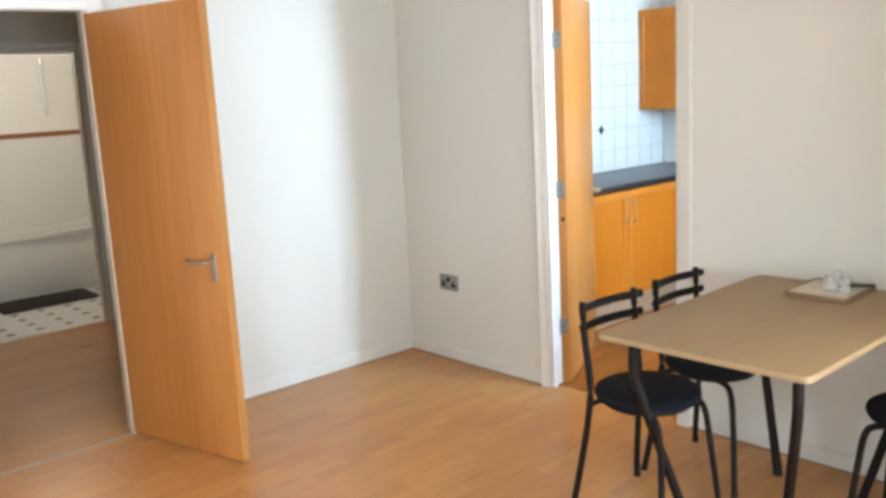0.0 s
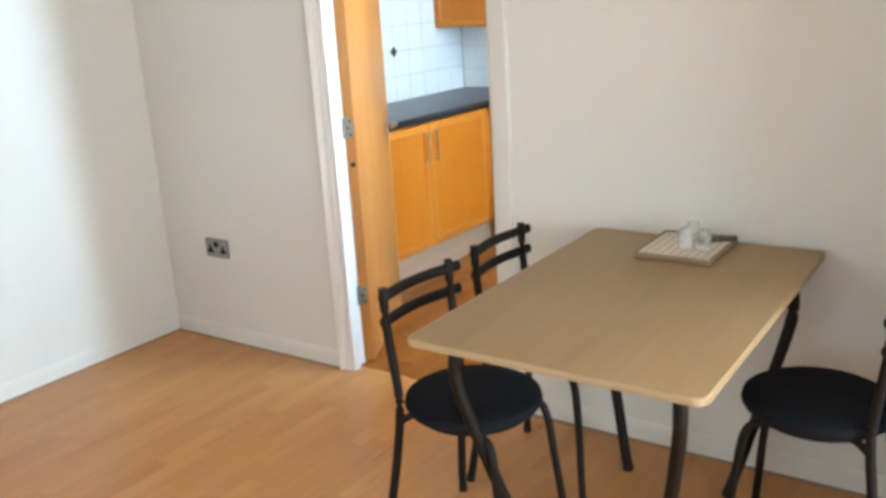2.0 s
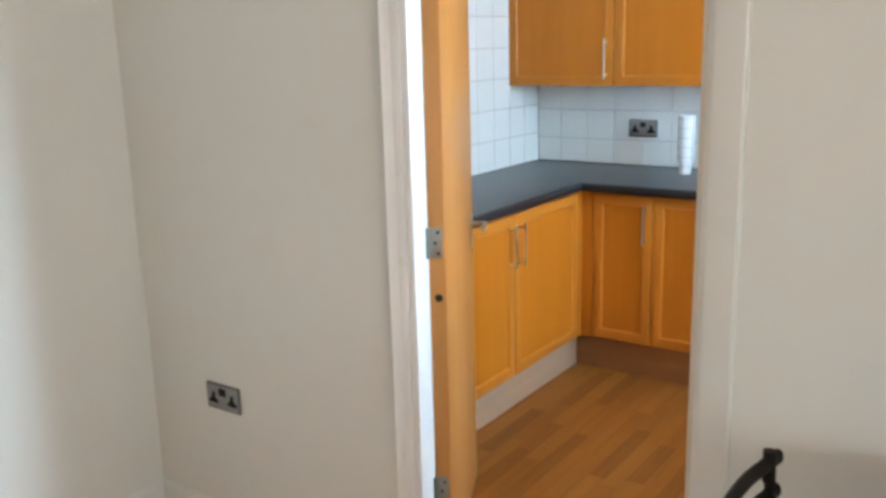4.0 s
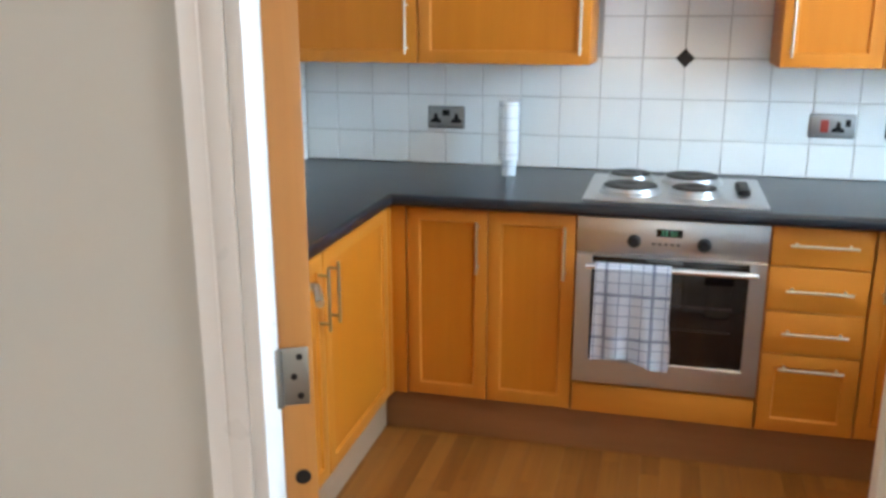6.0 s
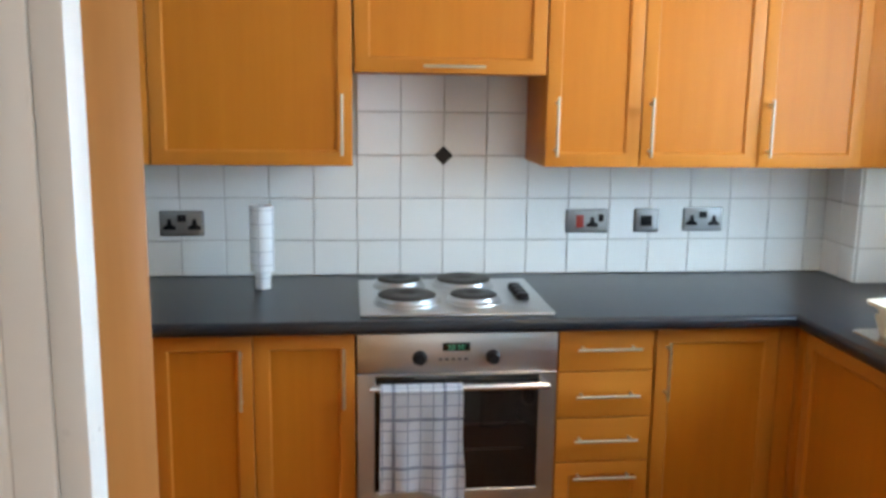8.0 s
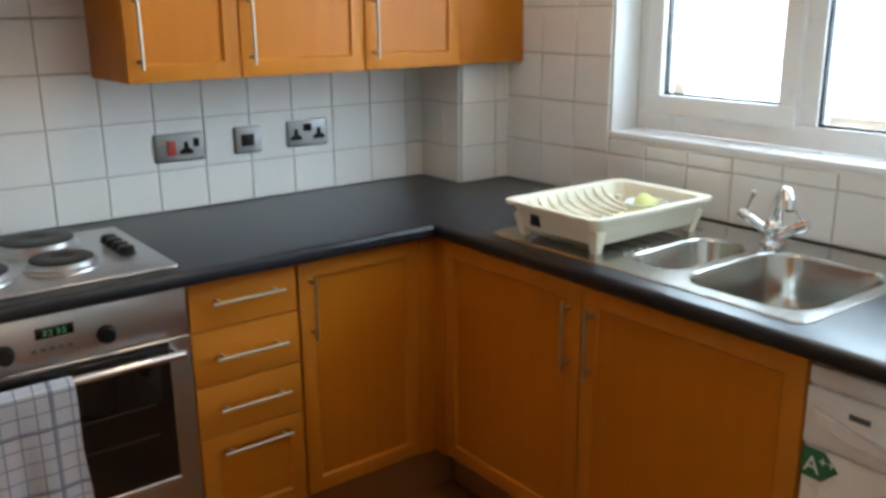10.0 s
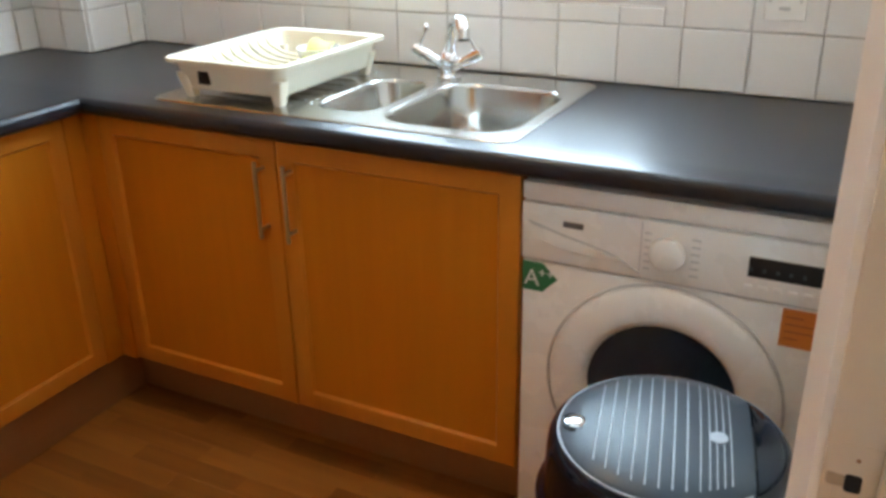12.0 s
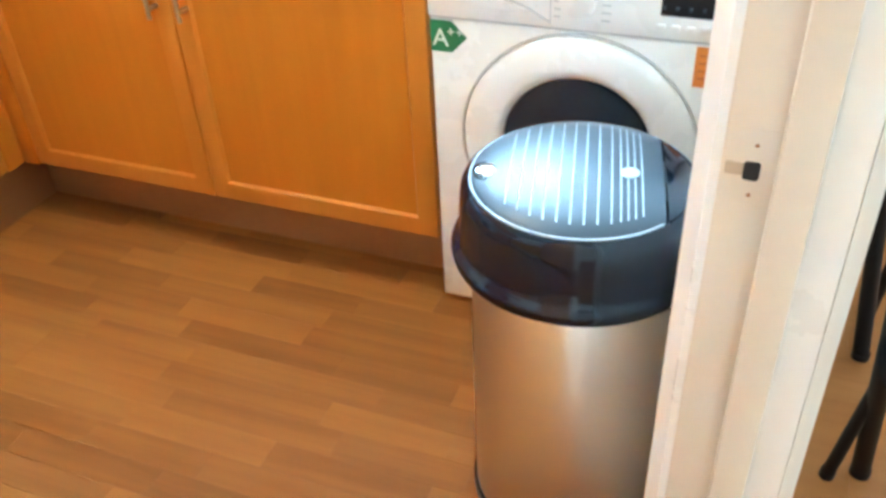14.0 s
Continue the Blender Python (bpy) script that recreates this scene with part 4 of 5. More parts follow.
# two faint bars on the glass paint the glint of oven racks
for z in (0.21, 0.29):
    part("rack_glint", box(0.30, 0.50, 0.0022, 0.004, z, z + 0.004), OVENGLINT, od)
part("oven_handle", put_cyl(put_cyl(cyl((0.036, -0.042, 0.422), (OW - 0.030, -0.042, 0.422), 0.0105, n=18), (0.056, 0.001, 0.422), (0.056, -0.042, 0.422), 0.008, n=12), (OW - 0.044, 0.001, 0.422), (OW - 0.044, -0.042, 0.422), 0.008, n=12), CHROME, od, "round steel bar handle")

# cloth hung over the oven handle
bm = bmesh.new()
cols, prof = 26, []
hz, hy, rr = 0.703, PY - 0.046, 0.0145
for k in range(16):
    prof.append((hy - rr - 0.004 - 0.004 * (k / 15.0), 0.385 + (hz - 0.385) * k / 15.0))
for a in range(15, 180, 15):
    prof.append((hy - rr * math.cos(radians(a)), hz + rr * math.sin(radians(a))))
for k in range(12):
    prof.append((hy + rr - 0.002, hz - (hz - 0.42) * k / 11.0))
grid = []
for i in range(cols):
    u = i / (cols - 1)
    row = []
    for j, (y, z) in enumerate(prof):
        low = max(0.0, (hz - z) / 0.33)
        x = 0.283 + 0.238 * u + 0.006 * low * math.sin(j * 0.5) * (u > 0.8) + 0.010 * low * (u - 0.35)
        wav = 0.007 * low * math.sin(u * 15 + 0.6) + 0.004 * noise.noise((u * 6, z * 9, 0.3)) * low
        dz = (0.010 * math.sin(u * 5.0) - 0.012 * (u > 0.72)) * low if j < 16 else 0.0
        row.append(bm.verts.new((x, y + (wav - 0.004 * low if j < 16 else 0.0), z + dz)))
    grid.append(row)
for a, b in zip(grid, grid[1:]):
    for j in range(len(prof) - 1):
        bm.faces.new((a[j], b[j], b[j + 1], a[j + 1]))
bmesh.ops.solidify(bm, geom=list(bm.faces), thickness=0.0025)
bmesh.ops.recalc_face_normals(bm, faces=bm.faces)
solid("tea_towel", bm, TOWEL, "white tea towel with blue-grey checks hanging on the oven handle", "towel", kind="")

hob = thing("hob", "stainless steel electric hob with four solid plates", "hob", pose(0.0, 0.0, ZT))
part("hob_top", slab(rrect(0.226, 0.803, 1.880, 2.366, 0.012, 4), 0.0, 0.008, 0.004), STEEL, hob)
for x, y, r in ((0.360, 2.268, 0.073), (0.372, 2.040, 0.090), (0.575, 2.262, 0.090), (0.578, 2.038, 0.073)):
    ring = part("trim_ring", lathe([(r + 0.015, 0.008), (r + 0.013, 0.0135), (r + 0.006, 0.0175), (r + 0.003, 0.029), (r, 0.029), (r, 0.010)], 40, (x, y, 0)), STEEL, hob, "steel trim ring")
    part("hot_plate", lathe([(0.0, 0.031), (0.022, 0.031), (0.026, 0.034), (r - 0.006, 0.034), (r - 0.001, 0.031), (r - 0.001, 0.008)], 40, (x, y, 0)), HOTPLATE, ring, "dark cast iron hot plate")
for k in range(4):
    y = 2.062 + 0.046 * k
    part("hob_knob", lathe([(0.021, 0.008), (0.020, 0.024), (0.016, 0.027), (0.0, 0.027)], 24, (0.737, y, 0)), BLACKPL, hob, "black hob control knob")
part("knob_strip", slab(rrect(0.716, 0.758, 2.034, 2.228, 0.018, 5), 0.008, 0.0105, 0.001), BLACKPL, hob)

# ---- sockets and switches ----


def plate(name, label, m, w, h, mat):
    root = thing(name, label, "socket", m)
    bm = slab(rrect(-w / 2, w / 2, -h / 2, h / 2, 0.006, 3), 0.0, 0.008, 0.003)
    fp = part("face_plate", bm, STEELRIM if mat is FLATPL else mat, root, at=Matrix.Rotation(radians(90), 4, "X"))
    if mat is FLATPL:
        part("face", slab(rrect(0.005 - w / 2, w / 2 - 0.005, 0.005 - h / 2, h / 2 - 0.005, 0.004, 3), 0.006, 0.0087, 0.0005), mat, fp, "brushed steel face")
    return root


def rocker(root, x, mat, z0=0.012, z1=0.034, w=0.011):
    part("rocker", box(x - w, x + w, -0.013, -0.007, z0, z1, 0.002), mat, root)


FLATPL = plain("socket_steel", (0.36, 0.355, 0.35), 0.36, 1.0)
STEELRIM = plain("socket_steel_rim", (0.20, 0.20, 0.20), 0.40, 1.0)
DARKIN = plain("dark_inset", (0.006, 0.006, 0.007), 0.6)
DARKIN.node_tree.nodes["Principled BSDF"].inputs["Specular IOR Level"].default_value = 0.2


def outlet(root, x):
    """A three-hole mains outlet as one bell-shaped dark inset."""
    outline = ((-0.021, -0.022), (0.021, -0.022), (0.021, -0.011), (0.009, -0.005), (0.0055, 0.015), (-0.0055, 0.015), (-0.009, -0.005), (-0.021, -0.011))
    part("outlet", loft([[(x + u, y, w) for u, w in outline] for y in (-0.007, -0.0095)], True, True), DARKIN, root, "black plug holes")


def double_socket(label, m):
    s = plate("double_socket", label, m, 0.149, 0.087, FLATPL)
    for sx in (-1, 1):
        outlet(s, sx * 0.042)
        rocker(s, sx * 0.0075, DARKIN, 0.006, 0.030, 0.0072)
    return s


double_socket("brushed steel double socket low on the cream wall", pose(-0.752, 0, 0.458))
double_socket("brushed steel double socket on the tiles", pose(-0.374, YB - 0.0085, 1.093))
double_socket("brushed steel double socket on the tiles near the corner", pose(1.485, YB - 0.0085, 1.104))
ck = plate("cooker_switch", "steel cooker switch plate with a red rocker", pose(1.050, YB - 0.0085, 1.099), 0.155, 0.086, FLATPL)
part("red_rocker", box(-0.040, -0.012, -0.014, -0.007, -0.024, 0.022, 0.003), REDSW, ck, "red cooker rocker")
outlet(ck, 0.020)
rocker(ck, 0.052, DARKIN, -0.002, 0.024, 0.009)
fs = plate("fused_switch", "square steel fused switch on the tiles", pose(1.273, YB - 0.0085, 1.101), 0.093, 0.086, FLATPL)
part("rocker", box(-0.024, 0.020, -0.013, -0.007, -0.020, 0.018, 0.003), DARKIN, fs)
sp = plate("switched_outlet", "white plastic appliance outlet on the tiled window wall", pose(XR - 0.0085, 0.337, 1.120, 0, 0, -90), 0.086, 0.086, APPL)
part("fuse_carrier", box(-0.012, 0.012, -0.011, -0.007, -0.020, -0.012, 0.001), APPLGREY, sp)
part("rocker", box(-0.006, 0.006, -0.012, -0.007, 0.022, 0.034, 0.001), APPLGREY, sp)
for sx in (-1, 1):
    part("screw", box(sx * 0.032 - 0.003, sx * 0.032 + 0.003, -0.0092, -0.007, -0.003, 0.003), APPLGREY, sp)

# unseen fitting added above the warm bulb
kl = thing("kitchen_ceiling_light", "unseen ceiling rose and bulb holder added for the warm kitchen bulb", "ceiling light", pose(1.10, 1.18, CEIL))
part("rose", lathe([(0.06, 0.0), (0.06, -0.012), (0.02, -0.03), (0.012, -0.05)], 28), GLOSS, kl)
part("bulb_holder", cyl((0, 0, -0.03), (0, 0, -0.075), 0.018), GLOSS, kl)

# kitchen roll on the worktop
solid("kitchen_roll", lathe([(0.0, 0.0005), (0.026, 0.0005), (0.027, 0.055), (0.0385, 0.060), (0.039, 0.270), (0.037, 0.2745), (0.018, 0.2745), (0.017, 0.262), (0.0, 0.262)], 36), ROLLP, "printed paper roll standing upright on the worktop", "paper roll", kind="", m=pose(-0.086, 2.285, ZT))

# ---- washing machine ----
wm = thing("washing_machine", "white front-loading washing machine under the worktop", "washing machine", pose(PX + 0.006, 0.702, 0.012, 0, 0, -90))
MW, MH = 0.582, 0.836
part("body", box(0, MW, 0.010, 0.55, 0.0, MH, 0.006), APPL, wm)
part("front", box(0.002, MW - 0.002, 0.0, 0.012, 0.004, 0.672, 0.005), APPL, wm)
cpn = part("control_panel", box(0.0, MW, -0.006, 0.012, 0.676, 0.795, 0.006), APPL, wm, "white control panel")
part("panel_seam", box(0.004, MW - 0.004, 0.0005, 0.011, 0.672, 0.676), APPLGREY, wm)
part("top_strip", box(0.0, MW, -0.003, 0.012, 0.798, MH, 0.006), APPL, wm)
part("drawer_grip", loft([[(x, y, z) for x, z in ((0.020, 0.752), (0.080, 0.737), (0.150, 0.7215), (0.190, 0.709), (0.160, 0.7035), (0.090, 0.709), (0.032, 0.726))] for y in (-0.004, -0.0105)], True, True), APPL, cpn, "scooped detergent drawer grip")
part("grip_seam", tube([(0.016, -0.0066, 0.757), (0.08, -0.0085, 0.7405), (0.150, -0.0085, 0.725), (0.192, -0.0070, 0.7115), (0.236, -0.0062, 0.688)], 0.0019, 8), APPLGREY, cpn)
part("drawer_seam", box(0.236, 0.238, -0.0068, 0.0, 0.684, 0.790), APPLGREY, cpn)
part("maker_mark", box(0.086, 0.126, -0.0068, 0.0, 0.754, 0.766), LINEGREY, cpn, "dark maker's mark as a plain bar")
part("dial", lathe([(0.0, -0.013), (0.026, -0.013), (0.031, -0.010), (0.033, -0.002), (0.033, 0.0)], 36, axis="x"), APPL, cpn, "round white programme dial", at=Matrix.Translation((0.285, -0.006, 0.734)) @ Matrix.Rotation(radians(90), 4, "Z"))
for k in range(6):
    z = 0.698 + 0.014 * k
    part("programme_print", box(0.243, 0.255, -0.0066, 0.0, z, z + 0.003), APPLGREY, cpn)
    part("programme_print", box(0.328, 0.344, -0.0066, 0.0, z, z + 0.003), APPLGREY, cpn)
part("display", box(0.428, 0.552, -0.0072, 0.0, 0.719, 0.757, 0.001), BLACKPL, cpn, "dark display strip")
for k in range(5):
    part("button", box(0.424 + 0.025 * k, 0.438 + 0.025 * k, -0.0095, 0.0, 0.694, 0.704, 0.001), APPL, cpn)
    part("display_print", box(0.430 + 0.022 * k, 0.436 + 0.022 * k, -0.0078, 0.0, 0.730, 0.737), FLAPGLOSS, cpn)
dz, dx = 0.438, 0.294
dr = part("porthole_door", lathe([(0.226, 0.0), (0.226, -0.006), (0.223, -0.010), (0.205, -0.0155), (0.180, -0.0185), (0.163, -0.0185), (0.152, -0.014), (0.146, -0.004), (0.142, 0.02)], 64, axis="x"), APPL, wm, "white round porthole door", at=Matrix.Translation((dx, 0, dz)) @ Matrix.Rotation(radians(90), 4, "Z"))
part("door_seam", lathe([(0.2275, 0.001), (0.2285, -0.006), (0.2315, -0.006), (0.2325, 0.001)], 64, axis="x"), APPLGREY, dr, "grey seam round the porthole")
part("porthole_glass", lathe([(0.0, -0.013), (0.05, -0.0120), (0.10, -0.0090), (0.13, -0.0055), (0.1455, -0.0025)], 48, axis="x"), DRUM, dr, "dark glass bowl")
lb = part("energy_label", loft([[(x, y, z) for x, z in ((0.003, 0.606), (0.046, 0.606), (0.076, 0.637), (0.046, 0.668), (0.003, 0.668))] for y in (0.0015, -0.0012)], True, True), GREENLBL, wm, "green arrow energy label")
writing("lettering", "A", 0.049, WHITEINK, lb, Matrix.Translation((0.007, -0.0018, 0.618)) @ Matrix.Rotation(radians(90), 4, "X"))
writing("lettering", "++", 0.030, WHITEINK, lb, Matrix.Translation((0.036, -0.0018, 0.637)) @ Matrix.Rotation(radians(90), 4, "X"))
st = part("sticker", box(0.494, 0.560, -0.0012, 0.002, 0.594, 0.668), ORANGELBL, wm, "orange paper sticker with faint print")
for k in range(4):
    part("sticker_print", box(0.501, 0.501 + (0.03, 0.046, 0.050, 0.024)[k], -0.0018, 0.0, 0.651 - 0.014 * k, 0.654 - 0.014 * k), STICKINK, st)
for sx in (0.05, MW - 0.05):
    part("foot", cyl((sx, 0.06, -0.012), (sx, 0.06, 0.004), 0.02, n=16), BLACKPL, wm)

# ---- bin ----
BX, BY, BR = 1.150, 0.306, 0.186
bn = thing("kitchen_bin", "tall brushed steel bin with a glossy black lid", "bin", pose(BX, BY, 0, 0, 0, 12))
part("base", lathe([(0.161, 0.0), (0.163, 0.004), (0.163, 0.022), (0.159, 0.026)], 56), BLACKPL, bn)
part("body", lathe([(0.158, 0.020), (0.158, 0.545), (0.155, 0.549)], 72), BINSTEEL, bn, "brushed steel drum")
part("seam", box(-0.002, 0.002, -0.1595, -0.155, 0.024, 0.54), APPLGREY, bn)
lid = part("lid", lathe([(0.160, 0.524), (0.178, 0.525), (BR - 0.001, 0.530), (BR + 0.001, 0.541), (0.184, 0.549), (0.178, 0.553), (0.1755, 0.558), (0.1745, 0.575), (0.1725, 0.612), (0.172, 0.620), (0.170, 0.636), (0.166, 0.645), (0.160, 0.650), (0.152, 0.648)], 72), BLACKGLOSS, bn, "glossy black collar and lid")
DOME = [(0.156, 0.640), (0.156, 0.650), (0.150, 0.6560), (0.120, 0.6625), (0.09, 0.667), (0.065, 0.6696), (0.04, 0.6714), (0.0, 0.673)]


def dome_side(keep_front):
    """One side of the domed lid top, cut along the hinge line."""
    bm = lathe(DOME, 72)
    cut = -0.112 if keep_front else -0.1155
    bmesh.ops.bisect_plane(bm, geom=list(bm.verts) + list(bm.edges) + list(bm.faces), plane_co=(0, cut, 0), plane_no=(0, 1, 0), clear_inner=keep_front, clear_outer=not keep_front)
    return bm


flap = part("flap", dome_side(True), FLAPGLOSS, bn, "dark blue glossy flap with raised ribs")
part("hinge_panel", dome_side(False), BLACKGLOSS, bn, "glossy black fixed part behind the flap")
part("lid_bed", lathe([(0.146, 0.643), (0.12, 0.650), (0.06, 0.656), (0.0, 0.658)], 48), BLACKPL, bn)
# rim highlight modelled as a thin pale tube
part("flap_rim", tube([(0.1562 * math.cos(a), 0.1562 * math.sin(a), 0.6505) for a in [radians(-44 + 6.7 * k) for k in range(41)]], 0.0018, 8), FLAPRIB, flap, "pale line drawn as the highlight on the flap edge")


def flap_z(d):
    return 0.6585 + 0.0145 * (1 - (d / 0.14) ** 2)


for k in range(13):
    yy = 0.098 - 0.0175 * k if k < 9 else -0.054 - 0.0095 * (k - 9)
    half = math.sqrt(0.138 ** 2 - yy ** 2)
    pts = [Vector((half * s, yy, flap_z(math.hypot(half * s, yy)) - 0.0002)) for s in (-0.98, -0.7, -0.35, 0, 0.35, 0.7, 0.98)]
    part("rib", put_tube(bmesh.new(), smooth_path(pts, 2), 0.0013 if k < 8 else 0.0010, 6), FLAPRIB, flap)
part("catch_ring", lathe([(0.025, 0.0), (0.025, 0.003), (0.019, 0.004), (0.018, 0.0)], 28, (-0.012, 0.127, 0.656)), BLACKGLOSS, flap)
part("push_button", lathe([(0.018, 0.0), (0.017, 0.005), (0.010, 0.007), (0.0, 0.0075)], 28, (-0.012, 0.129, 0.656)), CHROME, flap, "oval push catch")
part("maker_badge", lathe([(0.013, 0.0), (0.013, 0.002), (0.010, 0.003), (0.009, 0.002), (0.0, 0.002)], 28, (-0.02, -0.066, flap_z(0.07) - 0.0005)), FLAPRIB, flap, "round plain badge")

# ---- dining table, chairs, tray ----
TX0, TX1, TY0, TY1 = 1.146, 1.858, -1.085, -0.018
table = thing("dining_table", "light oak-effect dining table with dark bent tube legs", "table", pose((TX0 + TX1) / 2, (TY0 + TY1) / 2, 0))
hx, hy_ = (TX1 - TX0) / 2, (TY1 - TY0) / 2
top = part("tabletop", slab(rrect(-hx + 0.002, hx - 0.002, -hy_ + 0.002, hy_ - 0.002, 0.028, 8), 0.7305, 0.750, 0.002), TABLETOP, table)
bm = loft([[(x, y, z) for x, y in rrect(-hx + o, hx - o, -hy_ + o, hy_ - o, 0.03, 8)] for o, z in ((0.004, 0.7295), (0.0005, 0.732), (0.0, 0.740), (0.0005, 0.746), (0.003, 0.7495))])
for f in bm.faces:
    f.material_index = 1 if abs(f.normal.x) > 0.85 else 0
part("edge_band", bm, [TABLEEDGE, TABLETOP], top, "cream edge band at the ends")
part("rail", boxes((-0.290, 0.265, -0.425, -0.405, 0.704, 0.7302, 0.003), (-0.290, 0.265, 0.405, 0.425, 0.704, 0.7302, 0.003), (-0.310, -0.290, -0.425, 0.425, 0.704, 0.7302, 0.003), (0.215, 0.235, -0.425, 0.425, 0.704, 0.7302, 0.003)), TUBE, table, "dark steel frame under the top")
tcx, tcy = (TX0 + TX1) / 2, (TY0 + TY1) / 2
for x, y, fx, fy in ((1.186, -0.935, 1.330, -0.810), (1.758, -0.935, 1.655, -0.810), (1.216, -0.140, 1.333, -0.198), (1.800, -0.140, 1.655, -0.198)):
    x, y, fx, fy = x - tcx, y - tcy, fx - tcx, fy - tcy
    pts = [(x, y, 0.722), (x, y, 0.66), (x, y, 0.59), (x + (fx - x) * 0.12, y + (fy - y) * 0.12, 0.50), (x + (fx - x) * 0.56, y + (fy - y) * 0.56, 0.25), (fx, fy, 0.004)]
    lg = part("leg", tube(pts, 0.0165, 14), TUBE, table)
    part("foot_cap", cyl((fx, fy, 0.0), (fx, fy, 0.014), 0.0185, n=14), BLACKPL, lg)


def chair(m):
    root = thing("dining_chair", "dark tubular dining chair with a round black padded seat", "chair", m, "chairs round the table")
    part("seat", lathe([(0.0, 0.432), (0.165, 0.432), (0.182, 0.438), (0.189, 0.450), (0.186, 0.464), (0.168, 0.474), (0.10, 0.478), (0.0, 0.479)], 48), FABRIC, root, "round black padded seat")
    ring = [Vector((0.150 * math.cos(a), 0.150 * math.sin(a), 0.424)) for a in (2 * math.pi * k / 32 for k in range(33))]
    part("seat_ring", put_tube(bmesh.new(), ring, 0.010, 8), TUBE, root)
    for s in (-1, 1):
        lg = part("back_leg", tube([(-0.172, 0.143 * s, 0.782), (-0.168, 0.143 * s, 0.67), (-0.152, 0.140 * s, 0.53), (-0.146, 0.141 * s, 0.44), (-0.160, 0.150 * s, 0.30), (-0.185, 0.170 * s, 0.12), (-0.200, 0.188 * s, 0.002)], 0.0125, 12), TUBE, root)
        part("rubber_foot", cyl((-0.200, 0.188 * s, 0.0), (-0.199, 0.187 * s, 0.018), 0.0145, n=12), BLACKPL, lg)
        part("strut", tube([(-0.150, 0.142 * s, 0.40), (-0.12, 0.125 * s, 0.42), (-0.085, 0.11 * s, 0.426)], 0.010, 10), TUBE, root)
        fl = part("front_leg", tube([(0.06, 0.125 * s, 0.426), (0.115, 0.128 * s, 0.420), (0.148, 0.134 * s, 0.385), (0.165, 0.143 * s, 0.26), (0.178, 0.158 * s, 0.12), (0.188, 0.170 * s, 0.002)], 0.0115, 12), TUBE, root)
        part("rubber_foot", cyl((0.188, 0.170 * s, 0.0), (0.187, 0.169 * s, 0.018), 0.0135, n=12), BLACKPL, fl)
    for z in (0.756, 0.687):
        part("back_rail", tube([(-0.172, -0.150, z), (-0.182, -0.10, z), (-0.190, -0.03, z + 0.001), (-0.188, 0.05, z + 0.001), (-0.180, 0.11, z), (-0.166, 0.182, z)], 0.0115, 12, 1.35), TUBE, root)
    return root


c1 = chair(pose(1.120, -0.760, 0, 0, 0, -3))
copy_thing(c1, pose(1.120, -0.312, 0))
copy_thing(c1, pose(1.925, -0.370, 0, 0, 0, 180))

tray = thing("tray", "small woven tray with a brown edge on the table", "tray", pose(1.498, -0.158, 0.7502))
part("tray_board", slab(rrect(-0.107, 0.107, -0.128, 0.128, 0.006, 3), 0.002, 0.014, 0.002), WEAVE, tray)
part("tray_rim", loft([[(x, y, z) for x, y in rrect(-0.112 + o, 0.112 - o, -0.133 + o, 0.133 - o, 0.008, 3)] for o, z in ((0.002, 0.0), (0.0, 0.003), (0.0, 0.015), (0.002, 0.018), (0.006, 0.018), (0.007, 0.012))], True, False), TRAYEDGE, tray)
shak = [(0.0, 0.0), (0.020, 0.0), (0.021, 0.003), (0.019, 0.045), (0.017, 0.055), (0.010, 0.060), (0.0, 0.061)]
s1 = solid("shaker", lathe(shak, 28), clear, "small white shaker standing on the tray", "shaker", kind="", m=pose(1.503, -0.180, 0.765))
s2 = solid("shaker", lathe(shak, 28), clear, "small white shaker standing on the tray", "shaker", kind="", m=pose(1.552, -0.168, 0.765))
s3 = solid("shaker", lathe(shak, 28), clear, "small clear shaker standing on the tray", "shaker", kind="", m=pose(1.500, -0.105, 0.765))
solid("spoon_rest", slab(rrect(-0.05, 0.05, -0.011, 0.011, 0.008, 4), 0.0, 0.012, 0.004), OLIVE, "dark olive dish lying on the tray corner", "dish", kind="", m=pose(1.572, -0.078, 0.765, 0, 0, 35))

# ---- bathroom beyond the hall ----
bath = thing("bathtub", "white bath with a plain panel", "bath", pose(-4.98, -1.2, 0))
part("bath_panel", box(0.26, 0.28, -1.0, 1.08, 0.0, 0.50, 0.004), BATHW, bath)
part("bath_rim", loft([[(x, y, z) for x, y in rrect(-0.315 + o, 0.30 - o, -1.02 + o, 1.09 - o, 0.06)] for o, z in ((0.0, 0.50), (0.0, 0.53), (0.01, 0.54), (0.06, 0.535), (0.08, 0.50), (0.12, 0.2), (0.2, 0.16))], False, True), BATHW, bath)
solid("shower_rail", put_cyl(put_cyl(cyl((-5.26, -0.62, 1.5), (-5.26, -0.62, 1.98), 0.012), (-5.30, -0.62, 1.53), (-5.26, -0.62, 1.53), 0.01), (-5.30, -0.62, 1.95), (-5.26, -0.62, 1.95), 0.01), CHROME, "chrome shower rail on the bathroom wall", "shower rail", kind="")
solid("bath_mat", slab(rrect(-4.70, -4.28, -1.45, -0.70, 0.03, 4), 0.0045, 0.022, 0.006), RUG, "dark brown mat on the bathroom floor", "mat", kind="")
# unseen shade added over the bathroom lamp
bl = thing("bathroom_light", "round ceiling light added unseen in the bathroom", "ceiling light", pose(-4.2, -1.2, CEIL))
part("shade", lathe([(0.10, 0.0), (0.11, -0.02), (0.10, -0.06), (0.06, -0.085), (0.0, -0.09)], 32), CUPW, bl)
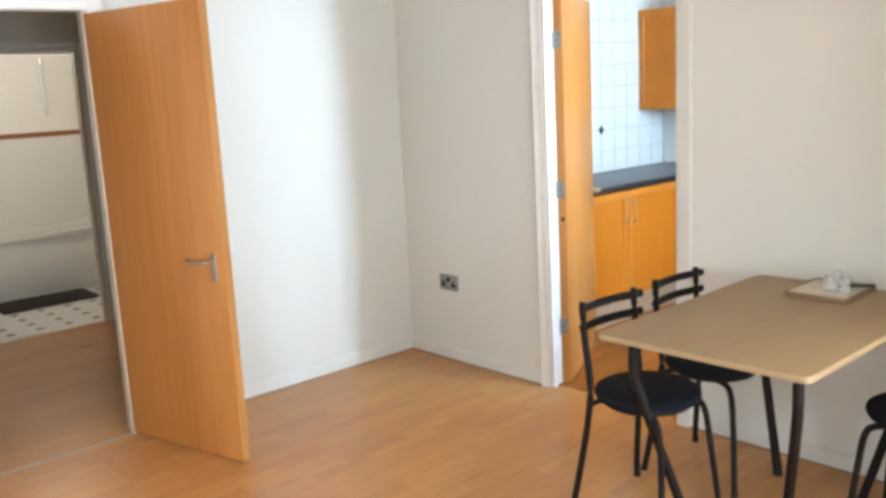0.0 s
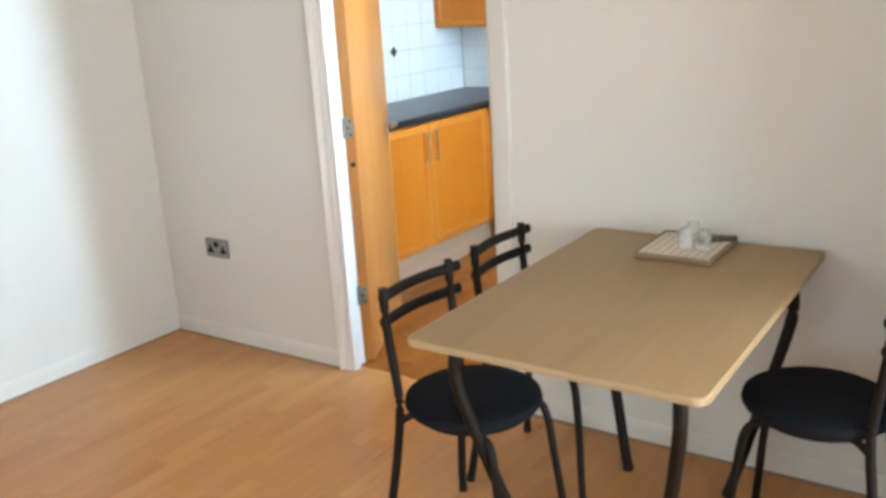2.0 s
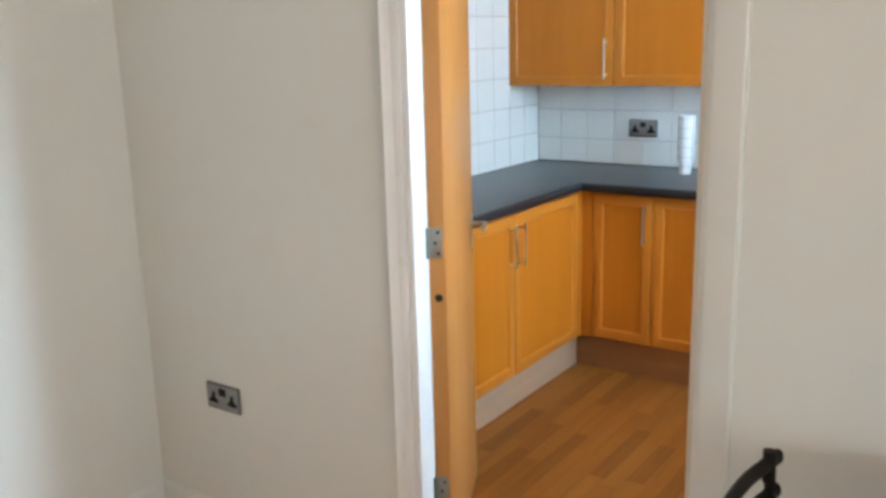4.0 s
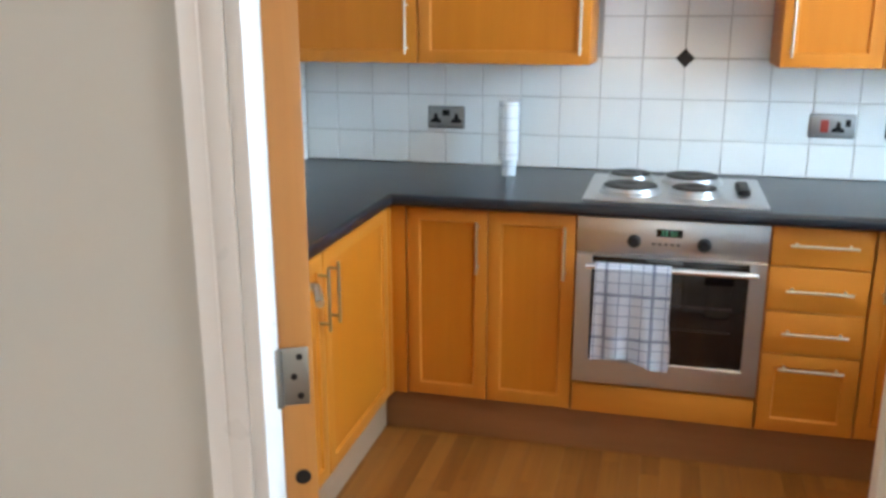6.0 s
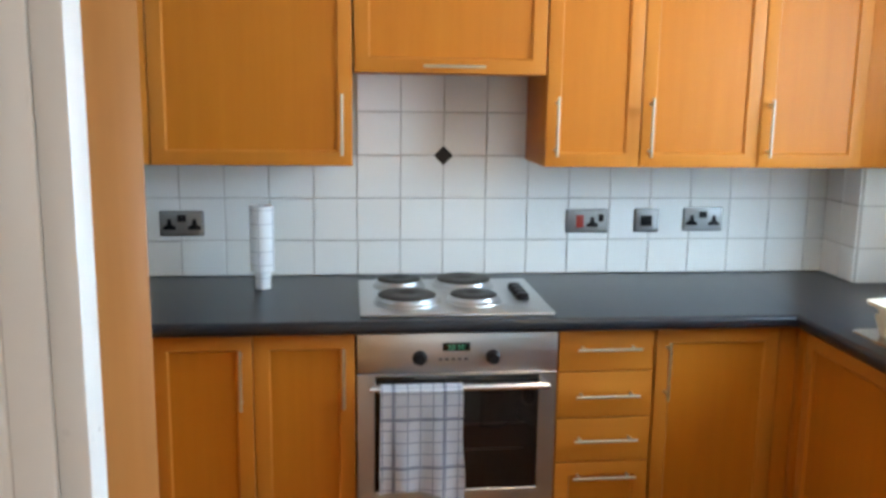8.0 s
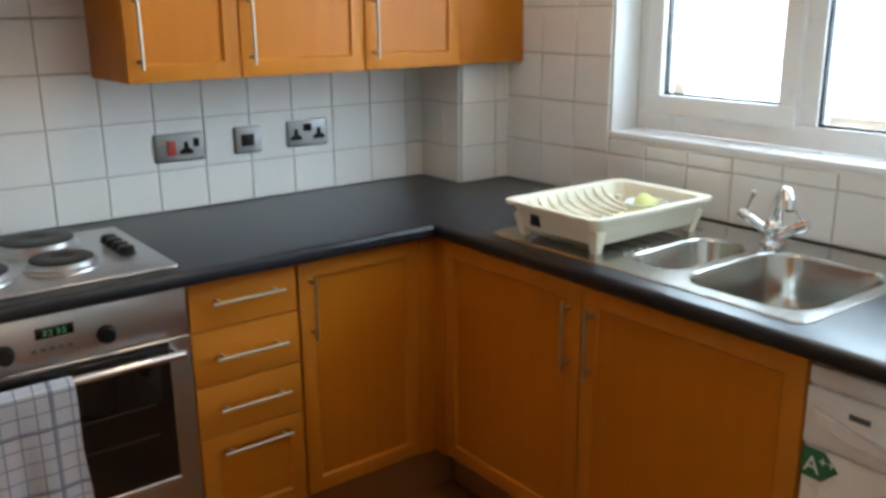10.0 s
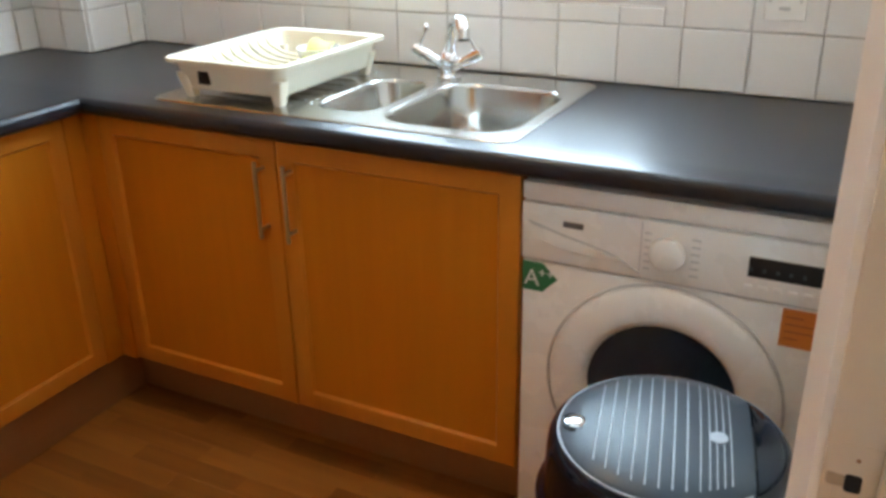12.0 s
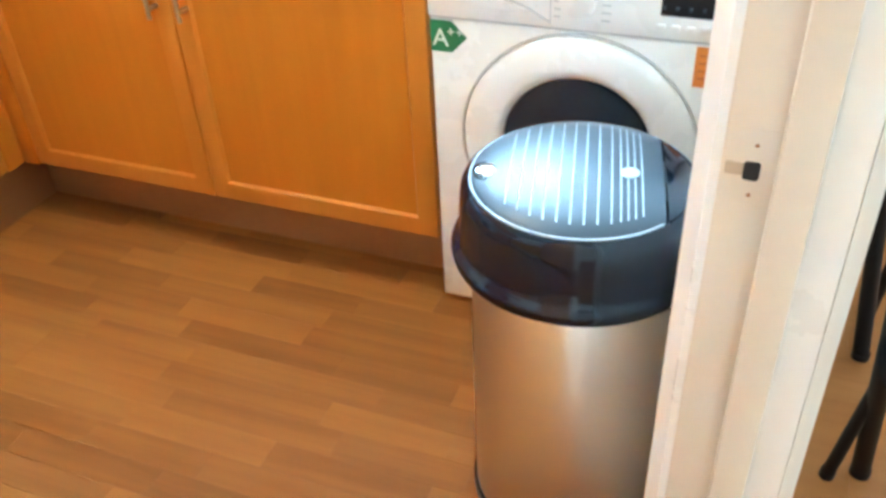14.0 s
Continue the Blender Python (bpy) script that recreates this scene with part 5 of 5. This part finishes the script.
bathfloor = solid("bathroom_floor", box(-5.3, -3.45, -3.2, -0.1, -0.004, 0.003), TILE, "white tiled bathroom floor with black insets", "floor")
for i in range(9):
    for j in range(8):
        x, y = -5.2 + 0.2 * i, -2.0 + 0.2 * j
        p = [(x + 0.035, y), (x, y + 0.035), (x - 0.035, y), (x, y - 0.035)]
        part("inset_tile", slab(p, 0.002, 0.0045), DARKTILE, bathfloor)

# ---- tiles, laid last ----
mB = pose(0, YB - 0.003, 0)
grout(wall_back, boxes((XL + 0.001, CX, YB - 0.003, YB, ZT + 0.001, UB + 0.02), (0.205, 0.82, YB - 0.003, YB, UB + 0.02, 1.64)))
tile_field(wall_back, mB, XL + 0.004, CX, ZT + 0.001, 1.3305, 0.2245, 1.0305)
tile_field(wall_back, mB, 0.2245, 0.2245 + 4 * 0.1513, 1.3305, 1.63, 0.2245, 1.0305)
diamond(wall_back, pose(0.2245 + 2 * 0.1513, YB - 0.002, 1.3305))
mL = pose(XL + 0.003, 0, 0, 0, 0, 90)
grout(wall_left, box(XL, XL + 0.003, 0.78, YB - 0.004, ZT + 0.001, 2.1))
tile_field(wall_left, mL, 0.78, YB - 0.012, ZT + 0.001, 2.1, 1.709, 1.205 - 0.15)
diamond(wall_left, pose(XL + 0.002, 1.709, 1.205, 0, 0, 90))
mW = pose(XR - 0.003, 0, 0, 0, 0, -90)
grout(wall_win, boxes((XR - 0.003, XR, WT + 0.004, WY0, ZT + 0.001, CEIL - 0.001), (XR - 0.003, XR, WY1, CY, ZT + 0.001, CEIL - 0.001), (XR - 0.003, XR, WY0, WY1, ZT + 0.001, WZ0 - 0.021)))
tile_field(wall_win, mW, -CY + 0.002, -WT - 0.006, ZT + 0.001, CEIL - 0.002, -0.708, 1.048, 0.153, 0.150, [(-WY1, -WY0, WZ0 - 0.02, CEIL)])
mC = pose(CX - 0.003, 0, 0, 0, 0, -90)
grout(chase, boxes((CX - 0.003, CX, CY, YB - 0.004, ZT + 0.001, CEIL - 0.001), (CX, XR - 0.004, CY - 0.003, CY, ZT + 0.001, CEIL - 0.001)))
tile_field(chase, mC, -YB + 0.012, -CY + 0.004, ZT + 0.001, 1.3305, -2.36, 1.0305)
tile_field(chase, pose(0, CY - 0.003, 0), CX - 0.008, XR - 0.006, ZT + 0.001, 1.95, 2.118, 1.0305)

# ---- floor strips, laid last ----
strip_meshes = {}
SW = 0.0655


def strip_verts(w, h):
    c, d = 0.0004, 0.004
    a = [(0, 0, -d), (w, 0, -d), (w, h, -d), (0, h, -d)]
    b = [(x, y, -c) for x, y, _ in a]
    e = [(x + (c if x == 0 else -c), y + (c if y == 0 else -c), 0) for x, y, _ in a]
    fs = [(8, 9, 10, 11)]
    for k in range(4):
        j = (k + 1) % 4
        fs += [(k, j, 4 + j, 4 + k), (4 + k, 4 + j, 8 + j, 8 + k)]
    return a + b + e, fs


def strips(x0, x1, y0, y1, single, mat=None):
    rng = random.Random(int((x0 + 7) * 100) + int((y0 + 9) * 1000))
    allv, allf = [], []
    for i in range(int(round((x1 - x0) / SW))):
        x, y = x0 + i * SW, y0 - rng.uniform(0, 0.3)
        while y < y1 - 0.01:
            ln = rng.choice((0.27, 0.33, 0.39, 0.45))
            a, b = max(y, y0), min(y + ln, y1)
            y += ln
            if b - a < 0.012:
                continue
            h = round(b - a, 2)
            if single:
                if (h, mat) not in strip_meshes:
                    me = bpy.data.meshes.new("floor_strip")
                    me.from_pydata(*[strip_verts(SW - 0.0002, h - 0.0002)[0], [], strip_verts(SW - 0.0002, h - 0.0002)[1]])
                    me.materials.append(mat)
                    strip_meshes[(h, mat)] = me
                ob = new("floor_strip", strip_meshes[(h, mat)])
                ob.parent = floor
                ob.location = (x, a, rng.uniform(-0.0002, 0.0002))
            else:
                v, f = strip_verts(SW - 0.0002, b - a - 0.0002)
                k = len(allv)
                allv += [(x + p[0], a + p[1], p[2]) for p in v]
                allf += [tuple(k + q for q in g) for g in f]
    if not single:
        me = bpy.data.meshes.new("floor_strips")
        me.from_pydata(allv, [], allf)
        me.materials.append(FLOORISLE)
        ob = new("floor_strips", me)
        ob.parent = floor
        tagged(ob, kind="stuff")


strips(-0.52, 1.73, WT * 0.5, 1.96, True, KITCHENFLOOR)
strips(LX, 1.70, -2.0, WT * 0.5, True, FLOORWOOD)
strips(LX, RX, RY, -2.0, False)
strips(1.70, RX, -2.0, 0.0, False)
strips(-3.5, LX, -3.2, -0.45, False)
